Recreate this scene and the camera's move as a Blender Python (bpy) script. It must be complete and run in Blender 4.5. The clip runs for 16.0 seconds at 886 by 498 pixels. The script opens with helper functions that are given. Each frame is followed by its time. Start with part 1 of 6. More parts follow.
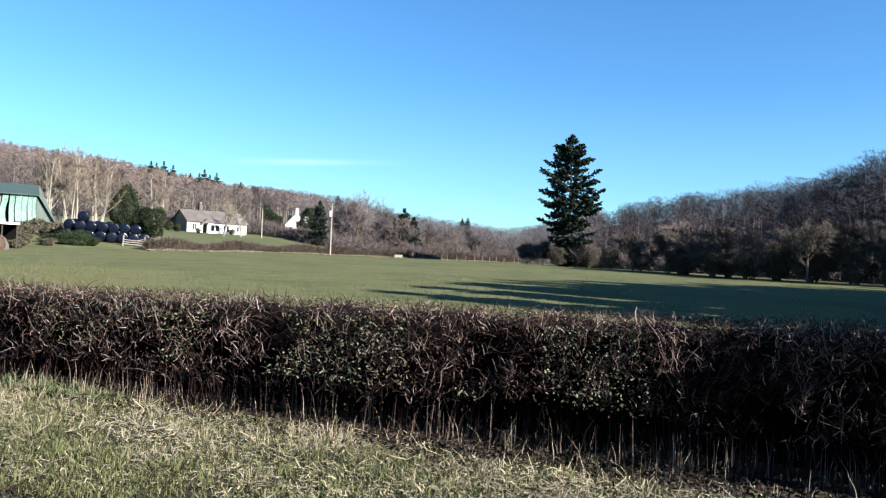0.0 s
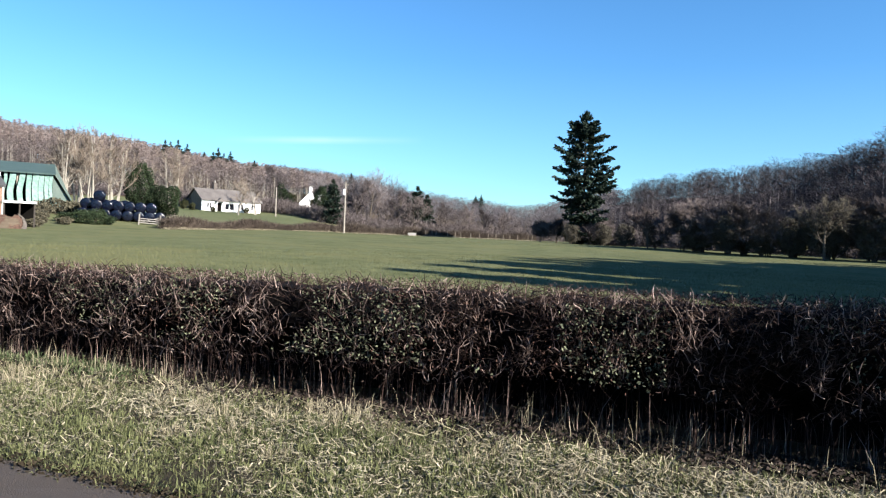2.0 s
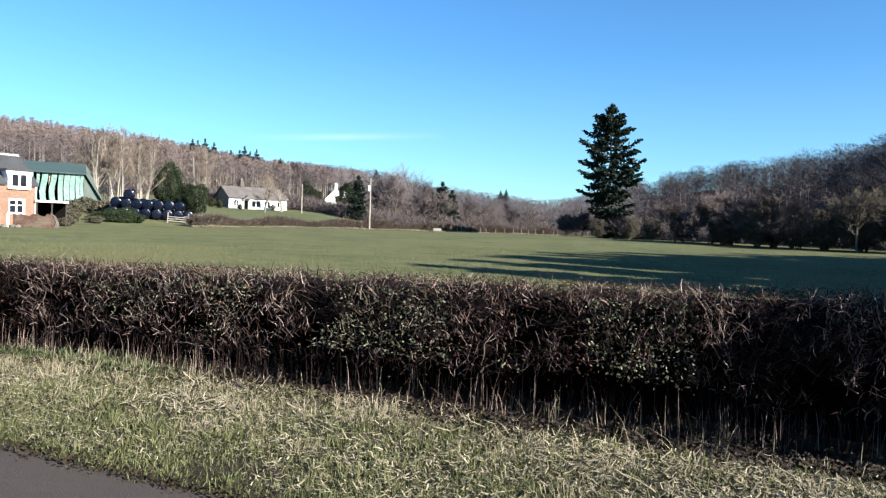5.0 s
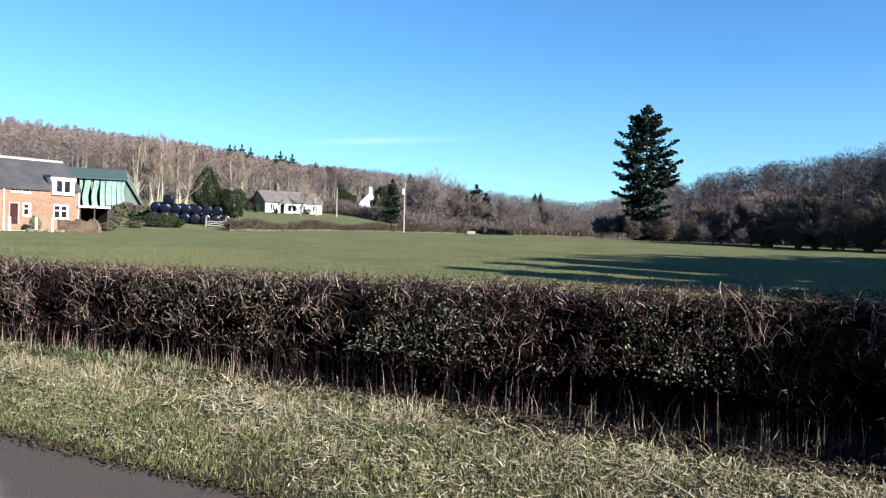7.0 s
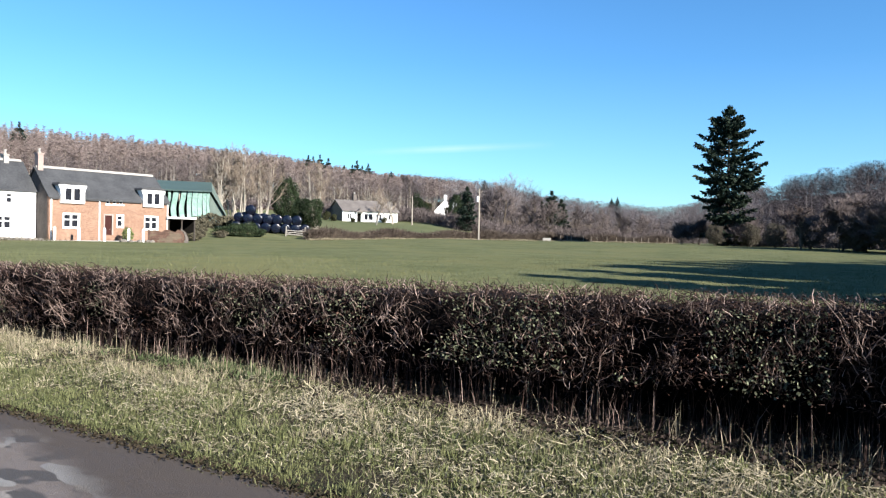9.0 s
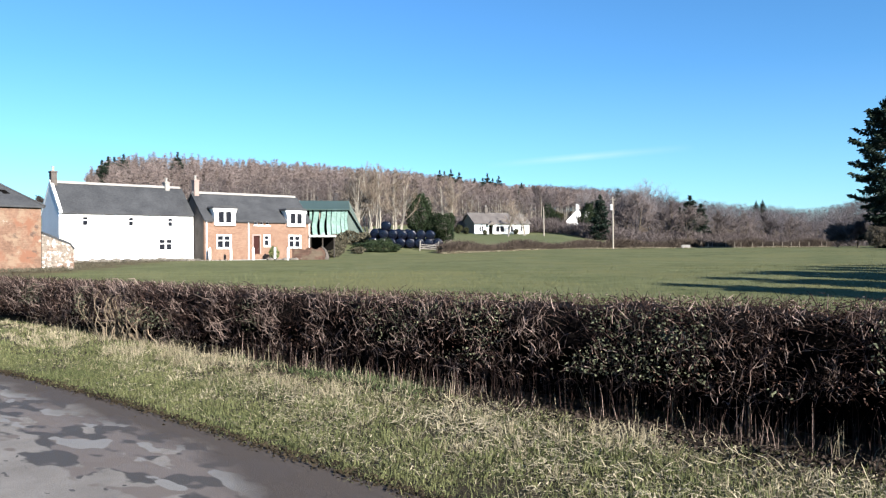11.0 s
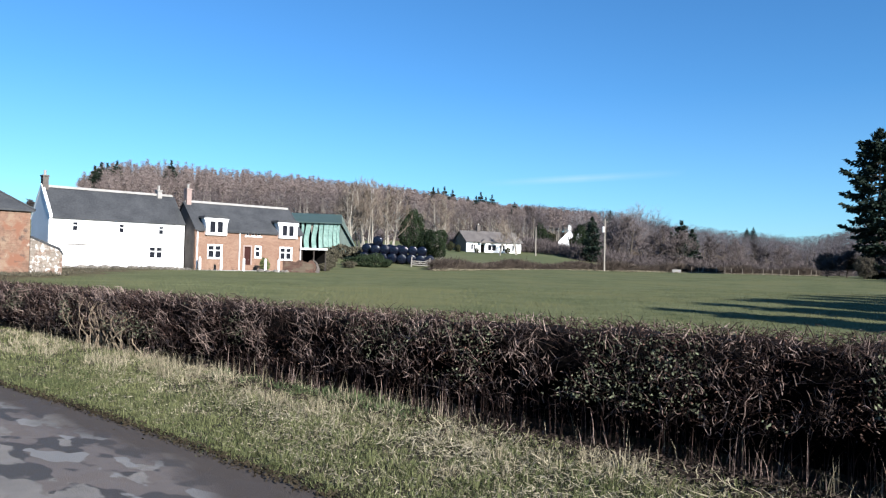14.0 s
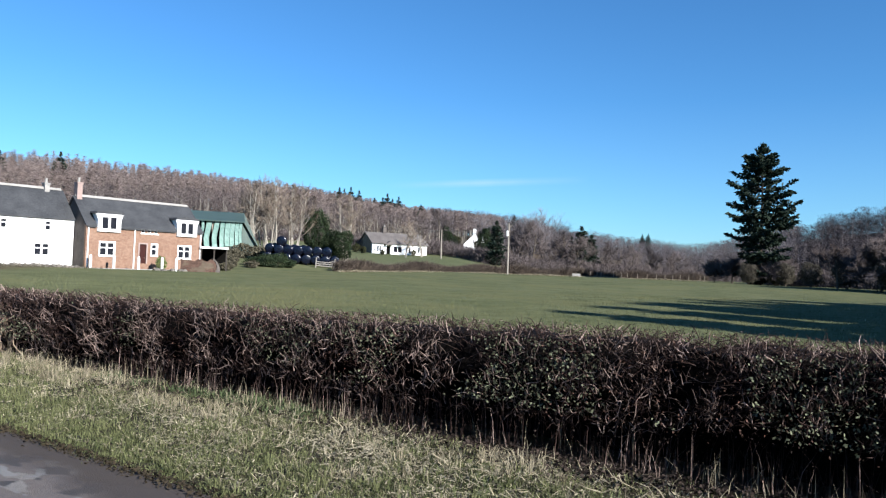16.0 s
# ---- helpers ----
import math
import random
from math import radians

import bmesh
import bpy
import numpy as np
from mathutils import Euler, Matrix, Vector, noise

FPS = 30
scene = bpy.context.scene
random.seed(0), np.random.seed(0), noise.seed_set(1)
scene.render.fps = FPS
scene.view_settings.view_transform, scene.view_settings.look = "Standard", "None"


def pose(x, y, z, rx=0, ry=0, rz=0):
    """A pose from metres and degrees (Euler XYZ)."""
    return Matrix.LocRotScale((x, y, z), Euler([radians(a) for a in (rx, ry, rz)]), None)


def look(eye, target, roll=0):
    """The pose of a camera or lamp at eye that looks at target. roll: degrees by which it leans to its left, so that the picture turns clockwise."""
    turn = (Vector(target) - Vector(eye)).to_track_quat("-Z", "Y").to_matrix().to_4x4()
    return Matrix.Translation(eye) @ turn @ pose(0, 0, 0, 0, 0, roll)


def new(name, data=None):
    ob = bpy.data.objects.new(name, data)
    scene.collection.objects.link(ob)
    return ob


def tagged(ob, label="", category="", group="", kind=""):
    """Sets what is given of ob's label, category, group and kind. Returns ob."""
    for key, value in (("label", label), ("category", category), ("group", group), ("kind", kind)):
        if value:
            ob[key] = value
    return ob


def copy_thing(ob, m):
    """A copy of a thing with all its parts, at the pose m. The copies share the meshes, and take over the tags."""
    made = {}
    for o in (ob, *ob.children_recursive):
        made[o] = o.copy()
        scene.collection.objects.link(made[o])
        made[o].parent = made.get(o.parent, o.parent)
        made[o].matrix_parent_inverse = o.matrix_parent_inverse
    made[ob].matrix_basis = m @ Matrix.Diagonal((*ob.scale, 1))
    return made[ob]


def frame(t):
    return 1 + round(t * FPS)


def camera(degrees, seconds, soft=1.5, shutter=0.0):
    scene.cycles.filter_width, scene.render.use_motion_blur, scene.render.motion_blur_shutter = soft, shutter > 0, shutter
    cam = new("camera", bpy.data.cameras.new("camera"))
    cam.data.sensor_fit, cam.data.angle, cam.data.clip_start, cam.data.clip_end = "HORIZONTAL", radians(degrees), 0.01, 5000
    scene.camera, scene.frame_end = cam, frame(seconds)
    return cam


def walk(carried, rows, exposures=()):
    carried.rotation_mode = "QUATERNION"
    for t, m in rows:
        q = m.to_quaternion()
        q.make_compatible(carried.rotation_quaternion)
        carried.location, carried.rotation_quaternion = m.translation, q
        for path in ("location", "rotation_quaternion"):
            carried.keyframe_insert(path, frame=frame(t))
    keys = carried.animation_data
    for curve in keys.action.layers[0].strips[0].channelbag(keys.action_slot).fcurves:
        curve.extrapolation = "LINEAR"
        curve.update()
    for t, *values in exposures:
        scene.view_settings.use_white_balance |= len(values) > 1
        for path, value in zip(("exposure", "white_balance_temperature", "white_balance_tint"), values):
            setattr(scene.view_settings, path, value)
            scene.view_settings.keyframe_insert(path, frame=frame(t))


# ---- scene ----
EXPOSURES = [(0.0, 1.72, 6380, 10), (8.5, 1.64, 6350, 10), (11.0, 1.55, 6330, 10), (11.5, 1.41, 6250, 10), (12.0, 1.37, 6230, 10), (13.0, 1.27, 6100, 10), (14.5, 1.26, 5970, 10), (16.0, 1.27, 5970, 10)]
SOFT = 1.25
# camera: seconds, x, y, z, yaw, pitch, roll
PATH = [
    (0.0, 0.046, -0.012, 1.596, 0.00, 0.56, 2.89),
    (0.5, 0.035, -0.017, 1.596, 0.16, 0.14, 2.82),
    (1.0, 0.025, -0.020, 1.597, 0.38, -0.31, 2.74),
    (1.5, 0.021, -0.018, 1.596, 0.65, -0.75, 2.73),
    (2.0, 0.018, -0.014, 1.596, 0.95, -1.19, 2.75),
    (2.5, 0.018, -0.011, 1.599, 1.23, -1.51, 2.73),
    (3.0, 0.019, -0.009, 1.596, 1.51, -1.67, 2.59),
    (3.5, 0.018, -0.006, 1.598, 1.82, -1.71, 2.42),
    (4.0, 0.018, -0.006, 1.596, 2.16, -1.70, 2.34),
    (6.5, 0.018, -0.011, 1.594, 4.60, -1.52, 2.02),
    (7.0, 0.015, -0.008, 1.594, 5.51, -1.50, 1.93),
    (7.5, 0.009, -0.005, 1.596, 6.62, -1.43, 1.82),
    (8.0, 0.000, -0.000, 1.600, 7.93, -1.33, 1.70),
    (8.5, -0.006, -0.000, 1.600, 9.45, -1.23, 1.61),
    (11.0, -0.025, -0.052, 1.627, 21.42, -0.31, -0.25),
    (11.5, -0.039, -0.025, 1.630, 24.46, -0.06, -0.57),
    (12.0, -0.069, 0.015, 1.636, 27.55, 0.14, -0.54),
    (12.5, -0.089, 0.030, 1.636, 30.16, 0.30, -0.40),
    (13.0, -0.095, 0.037, 1.632, 29.59, 0.45, -0.15),
    (13.5, -0.091, 0.044, 1.635, 25.57, 0.66, 0.32),
    (14.0, -0.080, 0.050, 1.641, 20.78, 1.00, 1.59),
    (14.5, -0.070, 0.056, 1.641, 17.02, 1.25, 2.13),
    (15.0, -0.062, 0.071, 1.641, 15.43, 1.33, 2.50),
    (15.5, -0.066, 0.060, 1.640, 14.50, 1.36, 2.41),
    (16.0, -0.063, 0.041, 1.638, 13.56, 1.39, 2.36),
]
cam = camera(61.47, 16.0, soft=SOFT)
walk(cam, [(t, pose(x, y, z, 90 + p, 0, w) @ pose(0, 0, 0, 0, 0, r)) for t, x, y, z, w, p, r in PATH], EXPOSURES)

# ---- world and sun ----
SUN_AZ, SUN_EL = 119.5, 25.0
world = bpy.data.worlds.new("sky")
scene.world = world
world.use_nodes = True
wn, wl = world.node_tree.nodes, world.node_tree.links
sky = wn.new("ShaderNodeTexSky")
sky.sky_type = "NISHITA"
sky.sun_disc = False
sky.sun_elevation = radians(SUN_EL)
sky.sun_rotation = radians(SUN_AZ)
sky.air_density, sky.dust_density, sky.ozone_density = 1.0, 0.0, 3.0
# deep clear blue of a cold bright day
tint = wn.new("ShaderNodeMix")
tint.data_type, tint.blend_type = "RGBA", "MULTIPLY"
tint.inputs[0].default_value, tint.inputs[7].default_value = 1.0, (0.53, 0.92, 1.19, 1)
wl.new(sky.outputs[0], tint.inputs[6])
# a thin wisp of high cloud low over the valley
geo = wn.new("ShaderNodeTexCoord")
xyz = wn.new("ShaderNodeSeparateXYZ")
wl.new(geo.outputs["Generated"], xyz.inputs[0])


def sky_math(op, a, b=0.0):
    x = wn.new("ShaderNodeMath")
    x.operation = op
    for i, v in enumerate((a, b)):
        if isinstance(v, (int, float)):
            x.inputs[i].default_value = v
        else:
            wl.new(v, x.inputs[i])
    return x.outputs[0]


slope = sky_math("DIVIDE", xyz.outputs[0], sky_math("MAXIMUM", xyz.outputs[1], 0.05))
height = sky_math("SUBTRACT", sky_math("DIVIDE", xyz.outputs[2], sky_math("MAXIMUM", xyz.outputs[1], 0.05)), sky_math("ADD", 0.1252, sky_math("MULTIPLY", slope, 0.042)))
fluff = wn.new("ShaderNodeTexNoise")
fluff.inputs["Scale"].default_value, fluff.inputs["Detail"].default_value = 14.0, 4.0
wl.new(geo.outputs["Generated"], fluff.inputs["Vector"])
across = sky_math("SUBTRACT", 1.0, sky_math("MINIMUM", sky_math("MULTIPLY", sky_math("ABSOLUTE", height), 160.0), 1.0))
along = sky_math("SUBTRACT", 1.0, sky_math("MINIMUM", sky_math("MULTIPLY", sky_math("ABSOLUTE", sky_math("ADD", slope, 0.19)), 7.0), 1.0))
wisp = wn.new("ShaderNodeMix")
wisp.data_type = "RGBA"
wl.new(sky_math("MULTIPLY", sky_math("MULTIPLY", across, along), sky_math("MULTIPLY", fluff.outputs[0], 0.5)), wisp.inputs[0])
# pale winter haze towards the horizon
haze = wn.new("ShaderNodeMix")
haze.data_type = "RGBA"
wl.new(sky_math("MULTIPLY", sky_math("SUBTRACT", 1.0, sky_math("MINIMUM", sky_math("MULTIPLY", sky_math("ABSOLUTE", xyz.outputs[2]), 4.5), 1.0)), 0.16), haze.inputs[0])
wl.new(tint.outputs[2], haze.inputs[6])
haze.inputs[7].default_value = (4.5, 5.2, 6.0, 1)
wl.new(haze.outputs[2], wisp.inputs[6])
wisp.inputs[7].default_value = (7.0, 7.6, 8.0, 1)
wl.new(wisp.outputs[2], wn["Background"].inputs[0])
wn["Background"].inputs[1].default_value = 0.0555
sun_data = bpy.data.lights.new("sun", "SUN")
sun_data.energy, sun_data.angle, sun_data.color = 5.0, radians(0.5), (1.0, 0.94, 0.84)
sun = new("sun", sun_data)
sun_from = Vector((math.sin(radians(SUN_AZ)) * math.cos(radians(SUN_EL)), math.cos(radians(SUN_AZ)) * math.cos(radians(SUN_EL)), math.sin(radians(SUN_EL))))
sun.matrix_world = look(sun_from * 400, (0, 0, 0))


# ---- materials ----
BASE = 0.62


def mat(name, c1, c2, rough=0.85, fine=40.0, coarse=1.5, bump=0.15, metal=0.0, island=0.0, objrand=0.0, spec=0.12, stretch=(1, 1, 1), c3=None, c3_scale=0.4, c3_at=0.55):
    """Two-scale noise between two colours, an optional third in patches, a bump, and variation by island or object."""
    if max(c2) < 0.6:
        c1, c2, c3 = (tuple(q * BASE for q in c) if c else c for c in (c1, c2, c3))
    m = bpy.data.materials.new(name)
    m.use_nodes = True
    n, l = m.node_tree.nodes, m.node_tree.links
    p = n["Principled BSDF"]
    p.inputs["Roughness"].default_value = rough
    p.inputs["Metallic"].default_value = metal
    p.inputs["Specular IOR Level"].default_value = spec
    tc = n.new("ShaderNodeTexCoord")
    mp = n.new("ShaderNodeMapping")
    mp.inputs["Scale"].default_value = stretch
    l.new(tc.outputs["Object"], mp.inputs[0])

    def tex(scale, detail=6.0):
        t = n.new("ShaderNodeTexNoise")
        t.inputs["Scale"].default_value, t.inputs["Detail"].default_value, t.inputs["Roughness"].default_value = scale, detail, 0.62
        l.new(mp.outputs[0], t.inputs["Vector"])
        return t

    def mix(a, b, f, blend="MIX"):
        x = n.new("ShaderNodeMix")
        x.data_type, x.blend_type = "RGBA", blend
        for i, v in ((0, f), (6, a), (7, b)):
            if isinstance(v, (tuple, list)):
                x.inputs[i].default_value = (*v, 1)
            elif isinstance(v, (int, float)):
                x.inputs[i].default_value = v
            else:
                l.new(v, x.inputs[i])
        return x.outputs[2]

    def ramp(src, lo, hi):
        r = n.new("ShaderNodeMapRange")
        r.inputs[1].default_value, r.inputs[2].default_value = lo, hi
        l.new(src, r.inputs[0])
        return r.outputs[0]

    a, b = tex(fine), tex(coarse)
    add = n.new("ShaderNodeMath")
    add.operation = "ADD"
    l.new(a.outputs[0], add.inputs[0]), l.new(b.outputs[0], add.inputs[1])
    col = mix(c1, c2, ramp(add.outputs[0], 0.75, 1.25))
    if c3:
        col = mix(col, c3, ramp(tex(c3_scale).outputs[0], c3_at, c3_at + 0.08))
    if island or objrand:
        g = n.new("ShaderNodeNewGeometry") if island else n.new("ShaderNodeObjectInfo")
        out = g.outputs["Random Per Island"] if island else g.outputs["Random"]
        amt = island or objrand
        br = n.new("ShaderNodeHueSaturation")
        br.inputs["Hue"].default_value = 0.5
        r = n.new("ShaderNodeMapRange")
        r.inputs[3].default_value, r.inputs[4].default_value = 1 - amt, 1 + amt
        l.new(out, r.inputs[0])
        l.new(r.outputs[0], br.inputs["Value"])
        l.new(col, br.inputs["Color"])
        col = br.outputs[0]
    l.new(col, p.inputs["Base Color"])
    if bump:
        bp = n.new("ShaderNodeBump")
        bp.inputs["Strength"].default_value = bump
        bp.inputs["Distance"].default_value = 0.03
        l.new(a.outputs[0], bp.inputs["Height"])
        l.new(bp.outputs[0], p.inputs["Normal"])
    return m


M_FIELD = mat("pasture_grass", (0.118, 0.134, 0.064), (0.2, 0.206, 0.108), 0.9, 1.1, 0.2, 0.3, spec=0.02, c3=(0.186, 0.186, 0.092), c3_scale=0.09, c3_at=0.5)


def add_yard(m):
    """Trodden brown earth with dead weeds along the farm's side of the pasture."""
    n, l = m.node_tree.nodes, m.node_tree.links
    p = n["Principled BSDF"]
    src = p.inputs["Base Color"].links[0].from_socket
    tc = n.new("ShaderNodeTexCoord")
    ns = n.new("ShaderNodeTexNoise")
    ns.inputs["Scale"].default_value, ns.inputs["Detail"].default_value = 0.5, 6.0
    l.new(tc.outputs["Object"], ns.inputs["Vector"])
    dot = n.new("ShaderNodeVectorMath")
    dot.operation = "DOT_PRODUCT"
    dot.inputs[1].default_value = (YARD[0], YARD[1], 0.0)
    l.new(tc.outputs["Object"], dot.inputs[0])
    wob = n.new("ShaderNodeMath")
    wob.operation = "MULTIPLY_ADD"
    wob.inputs[1].default_value = 9.0
    l.new(ns.outputs[0], wob.inputs[0]), l.new(dot.outputs["Value"], wob.inputs[2])
    edge = n.new("ShaderNodeMapRange")
    edge.inputs[1].default_value, edge.inputs[2].default_value = YARD[2] + 3.0, YARD[2] + 6.0
    l.new(wob.outputs[0], edge.inputs[0])
    spots = n.new("ShaderNodeTexNoise")
    spots.inputs["Scale"].default_value, spots.inputs["Detail"].default_value = 2.5, 6.0
    l.new(tc.outputs["Object"], spots.inputs["Vector"])
    earth = n.new("ShaderNodeMix")
    earth.data_type = "RGBA"
    earth.inputs[6].default_value, earth.inputs[7].default_value = (0.045, 0.04, 0.022, 1), (0.13, 0.1, 0.066, 1)
    l.new(spots.outputs[0], earth.inputs[0])
    mx = n.new("ShaderNodeMix")
    mx.data_type = "RGBA"
    l.new(edge.outputs[0], mx.inputs[0]), l.new(src, mx.inputs[6]), l.new(earth.outputs[2], mx.inputs[7])
    l.new(mx.outputs[2], p.inputs["Base Color"])


# direction and distance of the yard's edge
YARD = (-0.904, -0.427, 20.8)
add_yard(M_FIELD)
M_VERGE = mat("verge_soil_and_thatch", (0.025, 0.022, 0.015), (0.1, 0.083, 0.054), 0.95, 45.0, 1.2, 0.8, c3=(0.04, 0.055, 0.018), c3_scale=0.9)
M_WOODFLOOR = mat("leaf_litter", (0.06, 0.045, 0.03), (0.12, 0.085, 0.055), 0.95, 2.0, 0.05, 0.3)
M_HILLGRASS = mat("hill_grass", (0.12, 0.14, 0.06), (0.2, 0.2, 0.1), 0.95, 1.0, 0.03, 0.2)
M_SOIL = mat("shaded_soil", (0.03, 0.023, 0.016), (0.07, 0.055, 0.035), 0.95, 20.0, 1.0, 0.5)
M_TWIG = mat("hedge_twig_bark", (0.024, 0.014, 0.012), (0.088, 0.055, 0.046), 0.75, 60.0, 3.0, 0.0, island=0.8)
M_TWIGPALE = mat("pale_twig_bark", (0.15, 0.105, 0.09), (0.47, 0.355, 0.31), 0.75, 60.0, 3.0, 0.0, island=0.6)
# near black: the shade inside the hedge is put into this colour
M_CORE = mat("hedge_interior_shade", (0.003, 0.002, 0.002), (0.01, 0.007, 0.006), 0.95, 25.0, 3.0, 0.8)
M_DEADLEAF = mat("dead_leaf", (0.075, 0.04, 0.035), (0.15, 0.09, 0.065), 0.7, 20.0, 2.0, 0.0, island=0.6)
# darker dead leaves, used low along the hedge
M_LEAFMOULD = mat("dark_leaf_mould", (0.018, 0.013, 0.011), (0.075, 0.055, 0.045), 0.8, 20.0, 2.0, 0.0, island=0.7)
M_GREENLEAF = mat("bramble_leaf", (0.08, 0.089, 0.056), (0.215, 0.228, 0.15), 0.75, 20.0, 2.0, 0.0, island=0.5, spec=0.08)
M_BLADE = mat("grass_blade", (0.096, 0.115, 0.048), (0.21, 0.215, 0.1), 0.7, 8.0, 0.8, 0.0, island=0.55)
M_STRAW = mat("dry_straw", (0.2, 0.168, 0.105), (0.59, 0.52, 0.372), 0.75, 15.0, 1.0, 0.0, island=0.35)
M_WHITE = mat("white_render", (0.74, 0.74, 0.72), (0.84, 0.84, 0.82), 0.8, 6.0, 0.4, 0.1)
M_WHITETRIM = mat("white_trim_paint", (0.74, 0.73, 0.71), (0.82, 0.81, 0.8), 0.5, 20.0, 1.0, 0.05)
M_SLATE = mat("slate_roof", (0.055, 0.057, 0.062), (0.105, 0.107, 0.112), 0.6, 7.0, 0.6, 0.3, stretch=(1, 1, 1))
M_STONE = mat("grey_stone", (0.11, 0.095, 0.085), (0.22, 0.19, 0.17), 0.9, 9.0, 0.9, 0.5)
M_LEAD = mat("pale_ridge_stone", (0.36, 0.34, 0.31), (0.52, 0.49, 0.46), 0.7, 10.0, 1.0, 0.2)
M_WOODPOLE = mat("weathered_pole_wood", (0.3, 0.25, 0.2), (0.46, 0.4, 0.34), 0.85, 12.0, 1.0, 0.2, stretch=(1, 1, 0.1))
M_BARK = mat("bark", (0.1, 0.08, 0.062), (0.2, 0.165, 0.13), 0.9, 8.0, 0.8, 0.3, island=0.2)
M_DARKBARK = mat("dark_conifer_bark", (0.05, 0.042, 0.034), (0.11, 0.09, 0.072), 0.9, 8.0, 0.8, 0.3)
M_HILLTWIG = mat("dark_hillside_twig", (0.05, 0.042, 0.046), (0.11, 0.093, 0.098), 0.9, 2.0, 0.1, 0.0, island=0.4)
M_OLIVETWIG = mat("olive_brown_twig", (0.075, 0.066, 0.05), (0.17, 0.148, 0.112), 0.9, 2.0, 0.1, 0.0, island=0.4)
M_PALEBARK = mat("pale_bark", (0.36, 0.32, 0.265), (0.54, 0.49, 0.42), 0.85, 5.0, 0.6, 0.2, island=0.2)
M_STEM = mat("cut_stem_bark", (0.22, 0.165, 0.115), (0.46, 0.365, 0.265), 0.8, 20.0, 2.0, 0.2)
M_GREYBARK = mat("grey_violet_bark", (0.17, 0.15, 0.155), (0.3, 0.27, 0.275), 0.9, 5.0, 0.6, 0.2, island=0.4)
M_PALETWIG = mat("pale_twig", (0.2, 0.155, 0.12), (0.33, 0.265, 0.21), 0.9, 2.0, 0.1, 0.0, island=0.35)
M_FIELDHEDGE = mat("brown_hedge_twig", (0.075, 0.058, 0.048), (0.16, 0.125, 0.1), 0.9, 2.0, 0.3, 0.0, island=0.4)
M_TWIGFAR = mat("winter_crown_twig", (0.112, 0.091, 0.09), (0.22, 0.181, 0.172), 0.9, 2.0, 0.1, 0.0, island=0.35)
M_VALLEYTWIG = mat("grey_violet_crown_twig", (0.118, 0.102, 0.108), (0.225, 0.2, 0.21), 0.9, 2.0, 0.1, 0.0, island=0.35)
M_PURPLE = mat("dark_winter_crown_twig", (0.075, 0.058, 0.055), (0.145, 0.112, 0.1), 0.9, 2.0, 0.1, 0.0, island=0.35)
M_LARCH = mat("larch_winter_crown", (0.225, 0.172, 0.157), (0.36, 0.29, 0.268), 0.9, 1.0, 0.05, 0.0, island=0.35)
M_NEEDLE = mat("spruce_needles", (0.014, 0.027, 0.019), (0.04, 0.058, 0.038), 0.6, 3.0, 0.3, 0.0, island=0.4)
M_EVERGREEN = mat("evergreen_leaf", (0.018, 0.032, 0.014), (0.045, 0.064, 0.027), 0.7, 3.0, 0.3, 0.0, island=0.5, spec=0.15)
M_GREENROOF = mat("green_sheet_roof", (0.06, 0.098, 0.09), (0.1, 0.145, 0.135), 0.5, 4.0, 0.3, 0.1, stretch=(1, 8, 1))
M_GREENWALL = mat("pale_green_sheeting", (0.17, 0.31, 0.26), (0.4, 0.56, 0.5), 0.5, 3.0, 0.7, 0.1)
M_BALE = mat("black_bale_wrap", (0.0015, 0.002, 0.006), (0.006, 0.008, 0.022), 0.2, 4.0, 1.5, 1.0, spec=0.4)
M_GLASS = mat("window_glass", (0.02, 0.022, 0.03), (0.03, 0.032, 0.04), 0.08, 2.0, 0.5, 0.0, spec=0.6)
M_DOOR = mat("dark_red_door", (0.045, 0.014, 0.012), (0.07, 0.024, 0.02), 0.5, 10.0, 1.0, 0.1)
# near black: shade within openings put into the colour; also a dark door
M_DARK = mat("opening_shade_and_dark_door", (0.005, 0.0045, 0.004), (0.01, 0.009, 0.008), 0.95, 10.0, 1.0, 0.0, spec=0.03)
M_PINKSTONE = mat("pink_sandstone_dressing", (0.4, 0.29, 0.255), (0.5, 0.39, 0.35), 0.85, 10.0, 1.0, 0.2)

M_GREYTILE = mat("grey_roof_tile", (0.14, 0.124, 0.117), (0.24, 0.214, 0.2), 0.8, 6.0, 0.6, 0.3)
M_NET = mat("grey_green_netting", (0.12, 0.16, 0.14), (0.21, 0.26, 0.23), 0.8, 9.0, 0.8, 0.3)
M_CLINKER = mat("yellow_rubble", (0.28, 0.22, 0.13), (0.42, 0.34, 0.22), 0.95, 6.0, 1.2, 0.8)
M_SCRUB = mat("bramble_scrub", (0.08, 0.073, 0.048), (0.17, 0.15, 0.105), 0.85, 3.0, 0.5, 0.0, island=0.5)
M_DARKWOOD = mat("dark_weathered_planks", (0.05, 0.043, 0.037), (0.11, 0.095, 0.083), 0.9, 14.0, 1.0, 0.3, stretch=(1, 6, 0.4))
M_TAN = mat("tan_roughcast", (0.27, 0.2, 0.145), (0.38, 0.3, 0.22), 0.9, 8.0, 0.8, 0.3)
M_FIELDSTONE = mat("pale_field_stone", (0.16, 0.14, 0.12), (0.34, 0.31, 0.27), 0.9, 8.0, 0.9, 0.4, objrand=0.3)
M_FRESH = mat("light_green_leaf", (0.14, 0.18, 0.06), (0.26, 0.3, 0.12), 0.7, 3.0, 0.3, 0.0, island=0.3)
M_NETTLE = mat("nettle_leaf", (0.06, 0.085, 0.038), (0.125, 0.155, 0.072), 0.7, 3.0, 0.3, 0.0, island=0.4)
